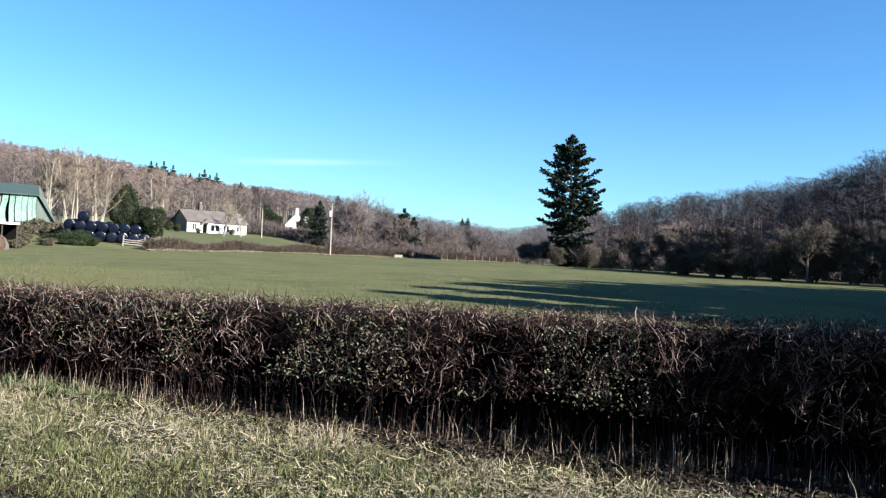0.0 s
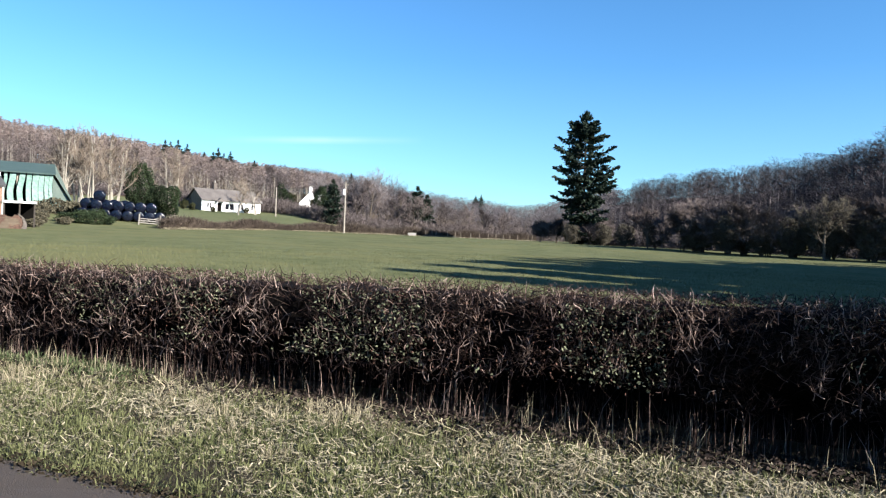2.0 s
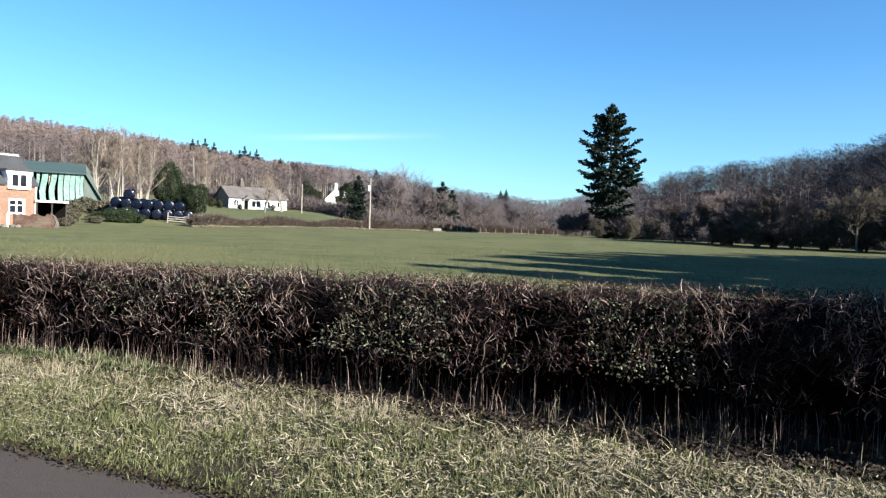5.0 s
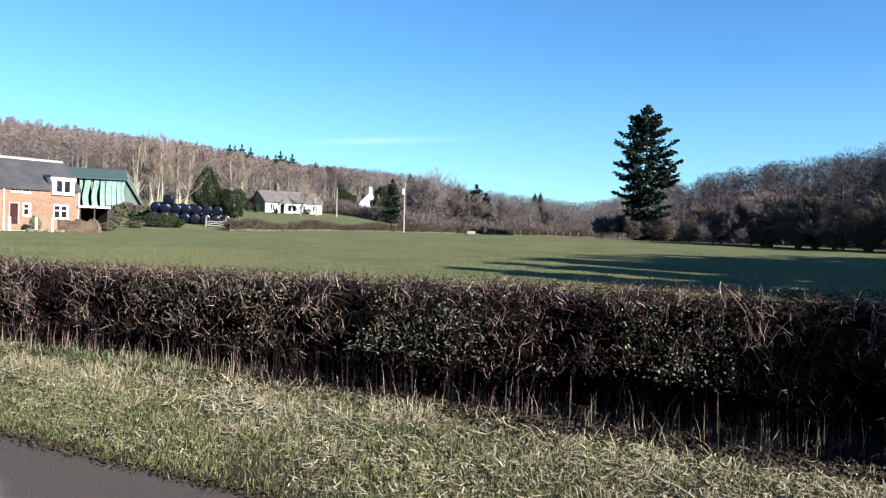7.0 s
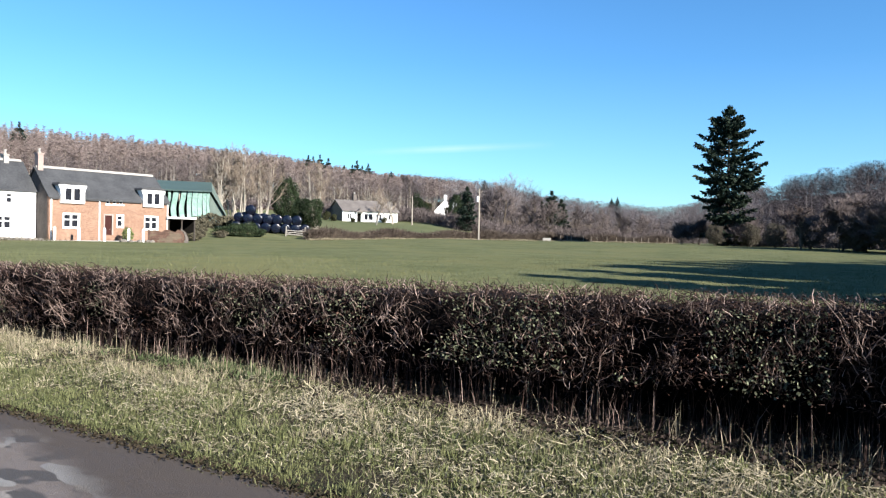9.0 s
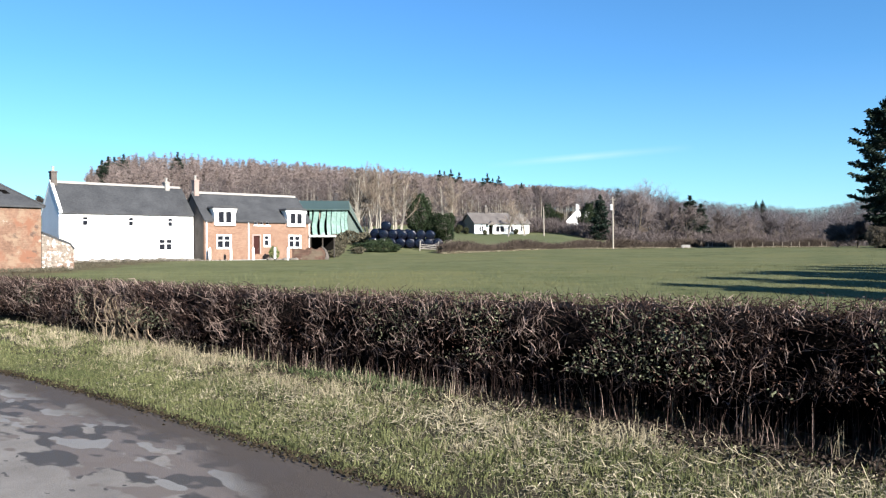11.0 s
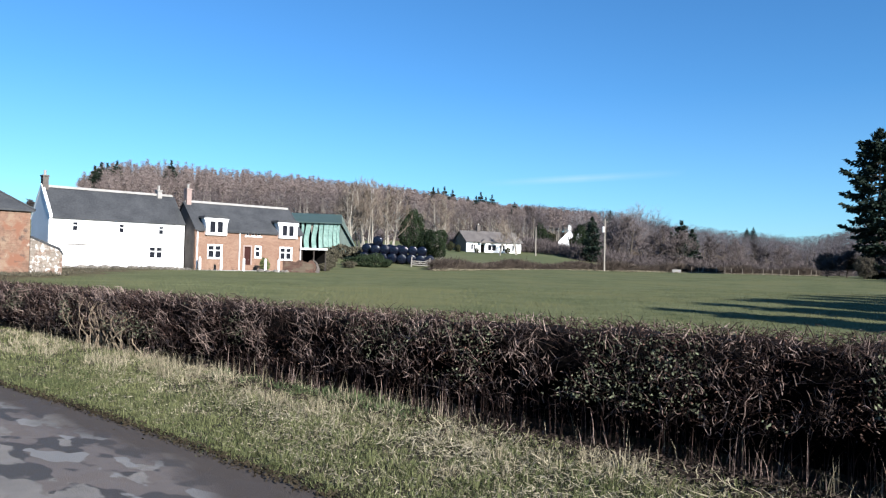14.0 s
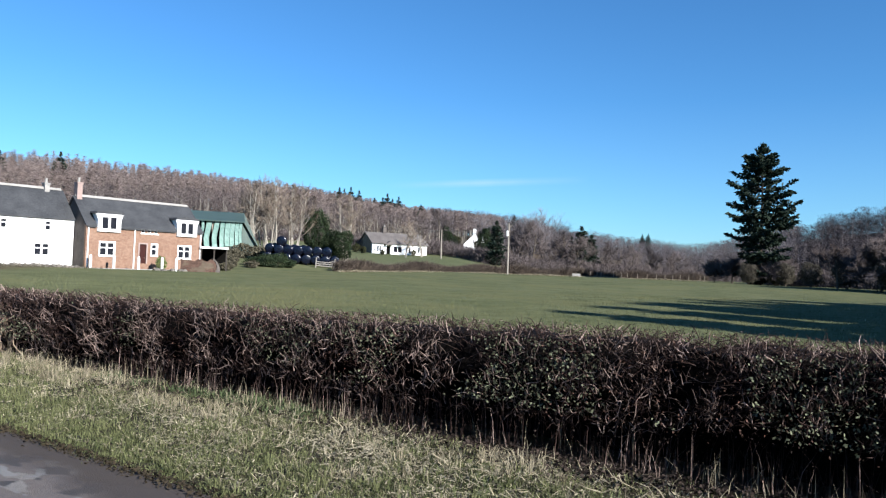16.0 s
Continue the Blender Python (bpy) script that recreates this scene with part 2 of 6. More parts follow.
M_IVY = mat("dull_green_ivy", (0.04, 0.045, 0.02), (0.08, 0.078, 0.036), 0.7, 3.0, 0.3, 0.0, island=0.4)
M_WOODPALE = mat("pale_weathered_wood", (0.26, 0.235, 0.21), (0.4, 0.365, 0.33), 0.85, 12.0, 1.0, 0.2)
M_CABLE = mat("grey_cable", (0.12, 0.12, 0.12), (0.2, 0.2, 0.2), 0.6, 8.0, 1.0, 0.0)
M_POLE = mat("sunlit_pole_wood", (0.4, 0.35, 0.29), (0.56, 0.5, 0.43), 0.85, 12.0, 1.0, 0.2)


def brick_mat(name, c1, c2, mortar, patch=None, scale=1.0, extra=(), relief=1.0):
    m = mat(name, c1, c2, 0.9, 5.0, 0.7, 0.3, c3=patch, c3_scale=0.8, c3_at=0.5)
    n, l = m.node_tree.nodes, m.node_tree.links
    p = n["Principled BSDF"]
    src = p.inputs["Base Color"].links[0].from_socket
    tc = n.new("ShaderNodeTexCoord")
    sx = n.new("ShaderNodeSeparateXYZ")
    l.new(tc.outputs["Object"], sx.inputs[0])
    ad = n.new("ShaderNodeMath")
    l.new(sx.outputs[0], ad.inputs[0]), l.new(sx.outputs[1], ad.inputs[1])
    cx = n.new("ShaderNodeCombineXYZ")
    l.new(ad.outputs[0], cx.inputs[0]), l.new(sx.outputs[2], cx.inputs[1])
    bt = n.new("ShaderNodeTexBrick")
    bt.inputs["Scale"].default_value = 1.0
    bt.inputs["Brick Width"].default_value, bt.inputs["Row Height"].default_value, bt.inputs["Mortar Size"].default_value = 0.24 * scale, 0.085 * scale, 0.008 * scale
    bt.inputs["Color1"].default_value, bt.inputs["Color2"].default_value, bt.inputs["Mortar"].default_value = (0.8, 0.8, 0.8, 1), (1.15, 1.15, 1.15, 1), (*mortar, 1)
    if patch:
        wob = n.new("ShaderNodeTexNoise")
        wob.inputs["Scale"].default_value = 1.7
        l.new(tc.outputs["Object"], wob.inputs["Vector"])
        vm = n.new("ShaderNodeMix")
        vm.data_type = "VECTOR"
        vm.inputs[0].default_value = 0.22
        l.new(cx.outputs[0], vm.inputs[4]), l.new(wob.outputs["Color"], vm.inputs[5])
        l.new(vm.outputs[1], bt.inputs["Vector"])
    else:
        l.new(cx.outputs[0], bt.inputs["Vector"])
    mx = n.new("ShaderNodeMix")
    mx.data_type, mx.blend_type = "RGBA", "MULTIPLY"
    mx.inputs[0].default_value = 1
    l.new(src, mx.inputs[6]), l.new(bt.outputs[0], mx.inputs[7])
    mx.inputs[0].default_value = relief
    col = mx.outputs[2]
    for i, (c, size, at) in enumerate(extra):
        sp = n.new("ShaderNodeTexNoise")
        sp.inputs["Scale"].default_value, sp.inputs["Detail"].default_value, sp.inputs["Roughness"].default_value = size, 5.0, 0.65
        mv = n.new("ShaderNodeMapping")
        mv.inputs["Location"].default_value = (3.7 * i + 1.0, 5.1 * i, 2.3 * i)
        l.new(tc.outputs["Object"], mv.inputs[0])
        l.new(mv.outputs[0], sp.inputs["Vector"])
        mr = n.new("ShaderNodeMapRange")
        mr.inputs[1].default_value, mr.inputs[2].default_value = at, at + 0.09
        l.new(sp.outputs[0], mr.inputs[0])
        ex = n.new("ShaderNodeMix")
        ex.data_type = "RGBA"
        ex.inputs[7].default_value = (*[q * BASE for q in c], 1)
        l.new(mr.outputs[0], ex.inputs[0]), l.new(col, ex.inputs[6])
        col = ex.outputs[2]
    l.new(col, p.inputs["Base Color"])
    return m


M_BRICK = brick_mat("orange_brick", (0.27, 0.155, 0.108), (0.37, 0.235, 0.168), (1.25, 1.35, 1.4))
M_OLDBRICK = brick_mat("weathered_barn_brick", (0.19, 0.112, 0.08), (0.35, 0.215, 0.15), (1.1, 1.15, 1.2), patch=(0.34, 0.235, 0.165), scale=1.3, relief=0.6, extra=(((0.3, 0.15, 0.098), 0.55, 0.52), ((0.13, 0.095, 0.08), 1.5, 0.6), ((0.56, 0.48, 0.4), 2.6, 0.63)))
M_SHEDBRICK = brick_mat("red_shed_brick", (0.24, 0.105, 0.075), (0.31, 0.155, 0.11), (1.1, 1.2, 1.2))
M_DARKRUBBLE = brick_mat("dark_rubble_stone", (0.12, 0.09, 0.076), (0.29, 0.23, 0.195), (0.7, 0.7, 0.7), patch=(0.13, 0.085, 0.065), scale=2.0, extra=(((0.45, 0.4, 0.34), 2.6, 0.67),))
M_PALERUBBLE = brick_mat("limewashed_rubble", (0.26, 0.21, 0.17), (0.5, 0.43, 0.36), (0.7, 0.7, 0.7), patch=(0.3, 0.2, 0.15), scale=2.0, extra=(((0.85, 0.8, 0.74), 3.0, 0.52), ((0.14, 0.1, 0.08), 4.0, 0.6)))
M_GARDENBRICK = brick_mat("old_brown_brick", (0.07, 0.042, 0.034), (0.19, 0.115, 0.085), (0.9, 0.95, 1.0), patch=(0.17, 0.13, 0.095), scale=1.4)
M_LIME = mat("limewashed_stone", (0.3, 0.275, 0.24), (0.58, 0.54, 0.48), 0.9, 12.0, 1.5, 0.4, objrand=0.2)


def road_mat():
    m = mat("worn_asphalt", (0.235, 0.214, 0.196), (0.355, 0.328, 0.302), 0.8, 90.0, 2.0, 0.4)
    n, l = m.node_tree.nodes, m.node_tree.links
    p = n["Principled BSDF"]
    src = p.inputs["Base Color"].links[0].from_socket
    tc = n.new("ShaderNodeTexCoord")
    sx = n.new("ShaderNodeSeparateXYZ")
    l.new(tc.outputs["Object"], sx.inputs[0])

    def math_(op, a, b=None):
        x = n.new("ShaderNodeMath")
        x.operation = op
        for i, v in enumerate((a, b)):
            if v is None:
                continue
            if isinstance(v, (int, float)):
                x.inputs[i].default_value = v
            else:
                l.new(v, x.inputs[i])
        return x.outputs[0]

    def rng(v, a, b, c=0.0, d=1.0):
        r = n.new("ShaderNodeMapRange")
        for i, q in enumerate((a, b, c, d)):
            r.inputs[i + 1].default_value = q
        l.new(v, r.inputs[0])
        return r.outputs[0]

    def noise_(scale, detail=3.0, shift=0.0):
        t = n.new("ShaderNodeTexNoise")
        t.inputs["Scale"].default_value, t.inputs["Detail"].default_value = scale, detail
        mp = n.new("ShaderNodeMapping")
        mp.inputs["Scale"].default_value = (0.75, 1.3, 1)
        mp.inputs["Location"].default_value = (shift, shift * 0.7, 0)
        l.new(tc.outputs["Object"], mp.inputs[0])
        l.new(mp.outputs[0], t.inputs["Vector"])
        return t.outputs[0]

    def mixc(a, col, f):
        x = n.new("ShaderNodeMix")
        x.data_type = "RGBA"
        l.new(f, x.inputs[0]), l.new(a, x.inputs[6])
        x.inputs[7].default_value = (*col, 1)
        return x.outputs[2]

    v = sx.outputs[1]
    # dark stripped patches along the wheel tracks, with islands of pale old surfacing left between them
    wobble = math_("MULTIPLY", math_("SUBTRACT", noise_(9.0, 4.0, 3.0), 0.5), 0.14)
    strip = math_("MAXIMUM", rng(math_("ABSOLUTE", math_("SUBTRACT", v, 2.82)), 0.25, 1.0, 0.16, -0.14), rng(math_("ABSOLUTE", math_("SUBTRACT", v, 0.95)), 0.15, 0.6, 0.19, -0.12))
    worn = rng(math_("ADD", math_("ADD", noise_(1.9, 2.0), wobble), strip), 0.585, 0.612)
    crumbs = rng(math_("ADD", noise_(7.0, 2.0, 11.0), rng(math_("ABSOLUTE", math_("SUBTRACT", v, 1.9)), 0.2, 0.9, 0.05, -0.06)), 0.705, 0.72)
    holes = math_("MAXIMUM", worn, crumbs)
    col = mixc(src, (0.064, 0.059, 0.057), holes)
    damp = rng(math_("ADD", noise_(2.6, 2.0, 7.0), strip), 0.62, 0.66)
    col = mixc(col, (0.135, 0.115, 0.105), damp)
    islands = rng(math_("ADD", math_("ADD", noise_(2.1, 2.0, 23.0), wobble), rng(math_("ABSOLUTE", math_("SUBTRACT", v, 2.75)), 0.2, 0.62, 0.07, -0.16)), 0.597, 0.617)
    col = mixc(col, (0.195, 0.188, 0.18), islands)
    # the bare brown margin broadens beside the camera
    edge = rng(math_("ADD", math_("ADD", v, rng(sx.outputs[0], -5.2, -3.9, 0.0, 0.42)), math_("MULTIPLY", noise_(2.2), 0.5)), 3.24, 3.55)
    col = mixc(col, (0.068, 0.056, 0.049), edge)
    l.new(col, p.inputs["Base Color"])
    l.new(rng(holes, 0, 1, 0.85, 0.7), p.inputs["Roughness"])
    return m


M_ROAD = road_mat()


# ---- mesh building ----
class Build:
    """Collects vertices and faces of one mesh."""

    def __init__(self):
        self.v, self.f = [], []

    def add(self, vs, fs):
        k = len(self.v)
        self.v.extend(vs)
        self.f.extend(tuple(i + k for i in f) for f in fs)

    def box(self, x0, x1, y0, y1, z0, z1):
        self.add([(x0, y0, z0), (x1, y0, z0), (x1, y1, z0), (x0, y1, z0), (x0, y0, z1), (x1, y0, z1), (x1, y1, z1), (x0, y1, z1)],
                 [(3, 2, 1, 0), (4, 5, 6, 7), (0, 1, 5, 4), (1, 2, 6, 5), (2, 3, 7, 6), (3, 0, 4, 7)])

    def prism(self, poly, axis, a, b):
        """A polygon extruded along an axis. poly: points of the two other axes, in order."""
        n = len(poly)

        def at(p, q):
            return (q, p[0], p[1]) if axis == 0 else (p[0], q, p[1]) if axis == 1 else (p[0], p[1], q)
        self.add([at(p, a) for p in poly] + [at(p, b) for p in poly],
                 [tuple(range(n - 1, -1, -1)), tuple(range(n, 2 * n))] + [(i, (i + 1) % n, n + (i + 1) % n, n + i) for i in range(n)])

    def tube(self, pts, radii, sides=5, cap=True):
        k = len(self.v)
        pts = [Vector(p) for p in pts]
        for i, p in enumerate(pts):
            d = (pts[min(i + 1, len(pts) - 1)] - pts[max(i - 1, 0)]).normalized()
            a = d.orthogonal().normalized() if i == 0 else (a - d * a.dot(d)).normalized()
            b = d.cross(a)
            for s in range(sides):
                w = 2 * math.pi * s / sides
                self.v.append(tuple(p + (a * math.cos(w) + b * math.sin(w)) * radii[i]))
        for i in range(len(pts) - 1):
            for s in range(sides):
                t = (s + 1) % sides
                self.f.append((k + i * sides + s, k + i * sides + t, k + (i + 1) * sides + t, k + (i + 1) * sides + s))
        if cap:
            self.f.append(tuple(k + (len(pts) - 1) * sides + s for s in range(sides)))
            self.f.append(tuple(k + s for s in reversed(range(sides))))

    def mesh(self, name, material, smooth=False):
        me = bpy.data.meshes.new(name)
        me.from_pydata(self.v, [], self.f)
        for m in (material if isinstance(material, (list, tuple)) else [material]):
            me.materials.append(m)
        if smooth:
            me.polygons.foreach_set("use_smooth", [True] * len(me.polygons))
        me.update()
        return me


def part(name, b, material, parent=None, label="", smooth=False):
    ob = new(name, b.mesh(name, material, smooth))
    ob.parent = parent
    if label:
        tagged(ob, label)
    return ob


def empty(name, m, label, category, group="", kind=""):
    ob = new(name)
    ob.matrix_basis = m
    return tagged(ob, label, category, group, kind)


def array_mesh(name, verts, faces_n, material):
    """A mesh of loose triangles (faces_n 3) or quads (4) from an array of corners."""
    me = bpy.data.meshes.new(name)
    n = len(verts)
    nf = n // faces_n
    me.vertices.add(n)
    me.vertices.foreach_set("co", np.asarray(verts, dtype=np.float32).ravel())
    me.loops.add(n)
    me.loops.foreach_set("vertex_index", np.arange(n, dtype=np.int32))
    me.polygons.add(nf)
    me.polygons.foreach_set("loop_start", np.arange(0, n, faces_n, dtype=np.int32))
    me.materials.append(material)
    me.update(calc_edges=True)
    return me


rng = np.random.default_rng(7)
rnd = random.Random(11)

# ---- the lie of the land ----
# road frame: u along the road to the left, v across it away from the camera
UX, UY = -0.9467, 0.3221
ROAD_FAR, ROAD_NEAR = 3.4, -1.6
HEDGE_V = 6.08


def uv(u, v):
    return (u * UX + v * 0.3221, u * UY + v * 0.9467)


AZ = np.array([-180, -90, -60, -45, -31, -28.4, -24, -17.4, -12.6, -7, -5, -0.5, 4, 8.5, 12.5, 16.6, 20.7, 25, 31, 34, 41.7, 45.5, 48, 59, 70, 90, 180.0])
SKY = np.array([3, 6, 9, 11, 9.2, 7.7, 6.7, 5.7, 4.5, 2.9, 2.5, 2.9, 3.3, 4.1, 4.35, 4.6, 5.2, 5.8, 6.2, 6.55, 7.0, 6.55, 4.7, 3.2, 2.5, 2, 3.0])
TREE = np.array([8, 10, 12, 13, 13, 13, 12, 11, 10, 9, 9, 9, 10, 11, 11, 12, 13, 14, 16, 17, 17, 17, 10, 1, 0, 0, 8.0])
R0 = np.array([60, 60, 80, 110, 135, 140, 150, 170, 200, 240, 250, 250, 220, 160, 138, 135, 135, 135, 150, 160, 170, 170, 170, 150, 130, 110, 60.0])
RH = np.array([300, 220, 190, 190, 200, 220, 270, 300, 360, 480, 520, 520, 450, 360, 320, 310, 300, 300, 300, 300, 300, 300, 300, 300, 300, 300, 300.0])


AZ_B = np.array([-20, -7, -3, 5, 12.7, 21.8, 27, 34, 40.0])
RB = np.array([200, 190, 175, 150, 126, 98, 96.5, 94, 92.0])


def land(x, y):
    """Height of the ground, for arrays or numbers."""
    r = np.hypot(x, y)
    az = np.degrees(np.arctan2(-np.asarray(x), np.asarray(y)))
    s = np.clip((r - 50) / 90, 0, 1)
    z = 0.8 * s * s * (3 - 2 * s)
    top = 1.6 + np.interp(az, AZ, RH) * np.tan(np.radians(np.interp(az, AZ, SKY))) - np.interp(az, AZ, TREE)
    r0, rh = np.interp(az, AZ, R0), np.interp(az, AZ, RH)
    t = np.clip((r - r0) / (rh - r0), 0, 1)
    z = z + (np.maximum(top, 2) - 0.8) * t ** 1.15
    # the bank behind the hedge at the field's end
    bank = np.clip((r - np.interp(az, AZ_B, RB) - 2) / 10, 0, 1) * np.interp(az, [-4, 4, 32, 38], [0, 1, 1, 0])
    z = z + 1.1 * bank
    return z - np.clip(r - rh, 0, None) * 0.02


def road_edge(u):
    """How far across the lane its far edge lies; the verge is a little narrower past the bend of the tarmac."""
    return ROAD_FAR + 0.24 * np.exp(-((np.asarray(u) - 8.0) / 4.5) ** 2)


def on_verge(u, v):
    """Squeezes places on a verge of even width into the strip between lane and hedge."""
    e = road_edge(u)
    return np.where(v < 6.1, 6.1 - (6.1 - v) * (6.1 - e) / (6.1 - ROAD_FAR), v)


def bare_foot(r, u, v):
    """Keeps most grass off the dark leaf mould along the foot of the hedge."""
    return (v < np.interp(u, [-3, 0, 2, 4.5], [5.48, 5.57, 5.78, 6.18]) + r.normal(0, 0.06, len(u))) | (r.uniform(0, 1, len(u)) < 0.13)


def polar(az, r):
    return (-r * math.sin(radians(az)), r * math.cos(radians(az)))


def make_ground():
    radii = [0.0]
    r = 0.6
    while r < 3600:
        radii.append(r)
        r *= 1.045 if r > 3 else 1.25
    na = 320
    R, A = np.meshgrid(np.array(radii[1:]), np.linspace(0, 2 * np.pi, na, endpoint=False), indexing="ij")
    X, Y = -R * np.sin(A), R * np.cos(A)
    Z = land(X, Y)
    far = R > 20
    bumps = 0.12 * np.sin(X * 0.11 + 1) * np.cos(Y * 0.13) * far
    Z = Z + bumps
    verts = [(0, 0, 0)] + list(zip(X.ravel().tolist(), Y.ravel().tolist(), Z.ravel().tolist()))
    faces = [(0, 1 + i, 1 + (i + 1) % na) for i in range(na)]
    nr = len(radii) - 1
    for i in range(nr - 1):
        for j in range(na):
            k = (j + 1) % na
            faces.append((1 + i * na + j, 1 + (i + 1) * na + j, 1 + (i + 1) * na + k, 1 + i * na + k))
    me = bpy.data.meshes.new("ground")
    me.from_pydata(verts, [], faces)
    for m in (M_VERGE, M_FIELD, M_WOODFLOOR, M_HILLGRASS):
        me.materials.append(m)
    idx = []
    for p in me.polygons:
        c = p.center
        v = c.x * 0.3221 + c.y * 0.9467
        rr = math.hypot(c.x, c.y)
        az = math.degrees(math.atan2(-c.x, c.y))
        if v < 7.2 and rr < 200:
            idx.append(0)
        elif 8 < az < 32 and np.interp(az, AZ_B, RB) + 3 < rr < 190:
            idx.append(3)
        elif rr < np.interp(az, AZ, R0) * 1.02 or (8 < az < 32 and rr < 190):
            idx.append(1)
        elif az > 47 or az < -100 or (-9 < az < 1 and rr > 520):
            idx.append(3)
        else:
            idx.append(2)
    me.polygons.foreach_set("material_index", idx)
    me.polygons.foreach_set("use_smooth", [True] * len(idx))
    me.update()
    tagged(new("ground", me), "rough grass verge, green pasture and wooded valley sides", "ground", kind="structure")


make_ground()

# local x runs to the right along the road, local y across it
ROAD_M = pose(0, 0, 0, 0, 0, -18.79)


def make_road():
    b = Build()
    us = [-60 + 1.0 * i for i in range(165)]
    vs = [ROAD_NEAR + (ROAD_FAR - ROAD_NEAR) * i / 10 for i in range(11)]
    for u in us:
        for v in vs:
            e = 0.07 * noise.noise((u * 0.9, v, 3)) + 0.05 * noise.noise((u * 3.1, v, 8)) if v in (vs[0], vs[-1]) else 0
            e += (float(road_edge(u)) - ROAD_FAR) * max(0.0, (v - 1.9) / 1.5)
            b.v.append((-u, v + e, 0.02 + 0.02 * math.sin((v - ROAD_NEAR) / 5 * math.pi)))
    for i in range(len(us) - 1):
        for j in range(10):
            k = i * 11 + j
            b.f.append((k, k + 1, k + 12, k + 11))
    ob = new("road", b.mesh("road", M_ROAD, True))
    ob.matrix_basis = ROAD_M
    tagged(ob, "worn grey asphalt lane with dark patches and a muddy edge", "road", kind="structure")


make_road()


# ---- trees ----
def limb(b, start, d, length, r0, r1, bend=0.25, segs=3, sides=4, lift=0.1):
    """A bent, tapered branch; returns its points."""
    pts, p, d = [Vector(start)], Vector(start), Vector(d).normalized()
    for i in range(segs):
        d = (d + Vector((rnd.uniform(-bend, bend), rnd.uniform(-bend, bend), rnd.uniform(-bend, bend) + lift))).normalized()
        p = p + d * (length / segs)
        pts.append(p.copy())
    b.tube(pts, [r0 + (r1 - r0) * i / segs for i in range(segs + 1)], sides, cap=False)
    return pts, d


def strands(arr, p, d, n, length, width, spread=0.9):
    """Fine twigs as slim spikes."""
    for _ in range(n):
        q = (d + Vector((rnd.gauss(0, spread), rnd.gauss(0, spread), rnd.gauss(0.15, spread * 0.7)))).normalized()
        w = q.orthogonal().normalized() * width
        tip = p + q * length * rnd.uniform(0.5, 1.2)
        arr += [tuple(p - w), tuple(p + w), tuple(tip)]


def bare_tree(name, height, spread, stems=1, m_bark=None, m_twig=None, limbs=9, seed=1, label="", twig=0.022, clear=0.25, density=1.0):
    """A leafless tree: trunk and limbs, and a crown of branches and fine twigs."""
    rnd.seed(seed)
    tree = empty(name, Matrix(), label, "tree")
    bt, bc, fine = Build(), Build(), []
    for s in range(stems):
        lean = Vector((rnd.uniform(-0.25, 0.25), rnd.uniform(-0.25, 0.25), 1)) if stems > 1 else Vector((rnd.uniform(-0.06, 0.06), rnd.uniform(-0.06, 0.06), 1))
        base = Vector((rnd.uniform(-0.4, 0.4), rnd.uniform(-0.4, 0.4), -0.2)) if stems > 1 else Vector((0, 0, -0.2))
        hh = height * rnd.uniform(0.8, 1.0)
        r = height * 0.018 / math.sqrt(stems) + 0.03
        pts, d = limb(bt, base, lean, hh * 0.8, r, r * 0.25, 0.09, 6, 6, 0.05)
        for k in range(limbs):
            f = clear + (1 - clear) * (k + rnd.random()) / limbs
            i = min(int(f * 6), 5)
            p = pts[i].lerp(pts[i + 1], f * 6 - i)
            a = rnd.uniform(0, 2 * math.pi)
            up = 0.35 + 0.9 * f
            L = spread * (1.15 - 0.75 * f) * rnd.uniform(0.7, 1.1)
            lp, ld = limb(bt, p, (math.cos(a), math.sin(a), up), L, r * 0.4 * (1.1 - f * 0.7), r * 0.1, 0.25, 4, 4, 0.12)
            for m in range(int(5 * density)):
                g = 0.25 + 0.75 * rnd.random()
                i2 = min(int(g * 4), 3)
                q = lp[i2].lerp(lp[i2 + 1], g * 4 - i2)
                bd = (ld + Vector((rnd.gauss(0, 0.8), rnd.gauss(0, 0.8), rnd.gauss(0.2, 0.5)))).normalized()
                tp, td = limb(bc, q, bd, L * rnd.uniform(0.35, 0.6), r * 0.13, r * 0.05, 0.3, 3, 3, 0.1)
                for w in range(int(5 * density)):
                    z = tp[1 + w % 3]
                    strands(fine, z, td, 7, L * 0.32, twig, 0.75)
    part("trunk", bt, m_bark or M_BARK, tree)
    k = len(bc.v)
    bc.v += fine
    bc.f += [(k + i, k + i + 1, k + i + 2) for i in range(0, len(fine), 3)]
    part("crown", bc, m_twig or M_TWIGFAR, tree)
    return tree


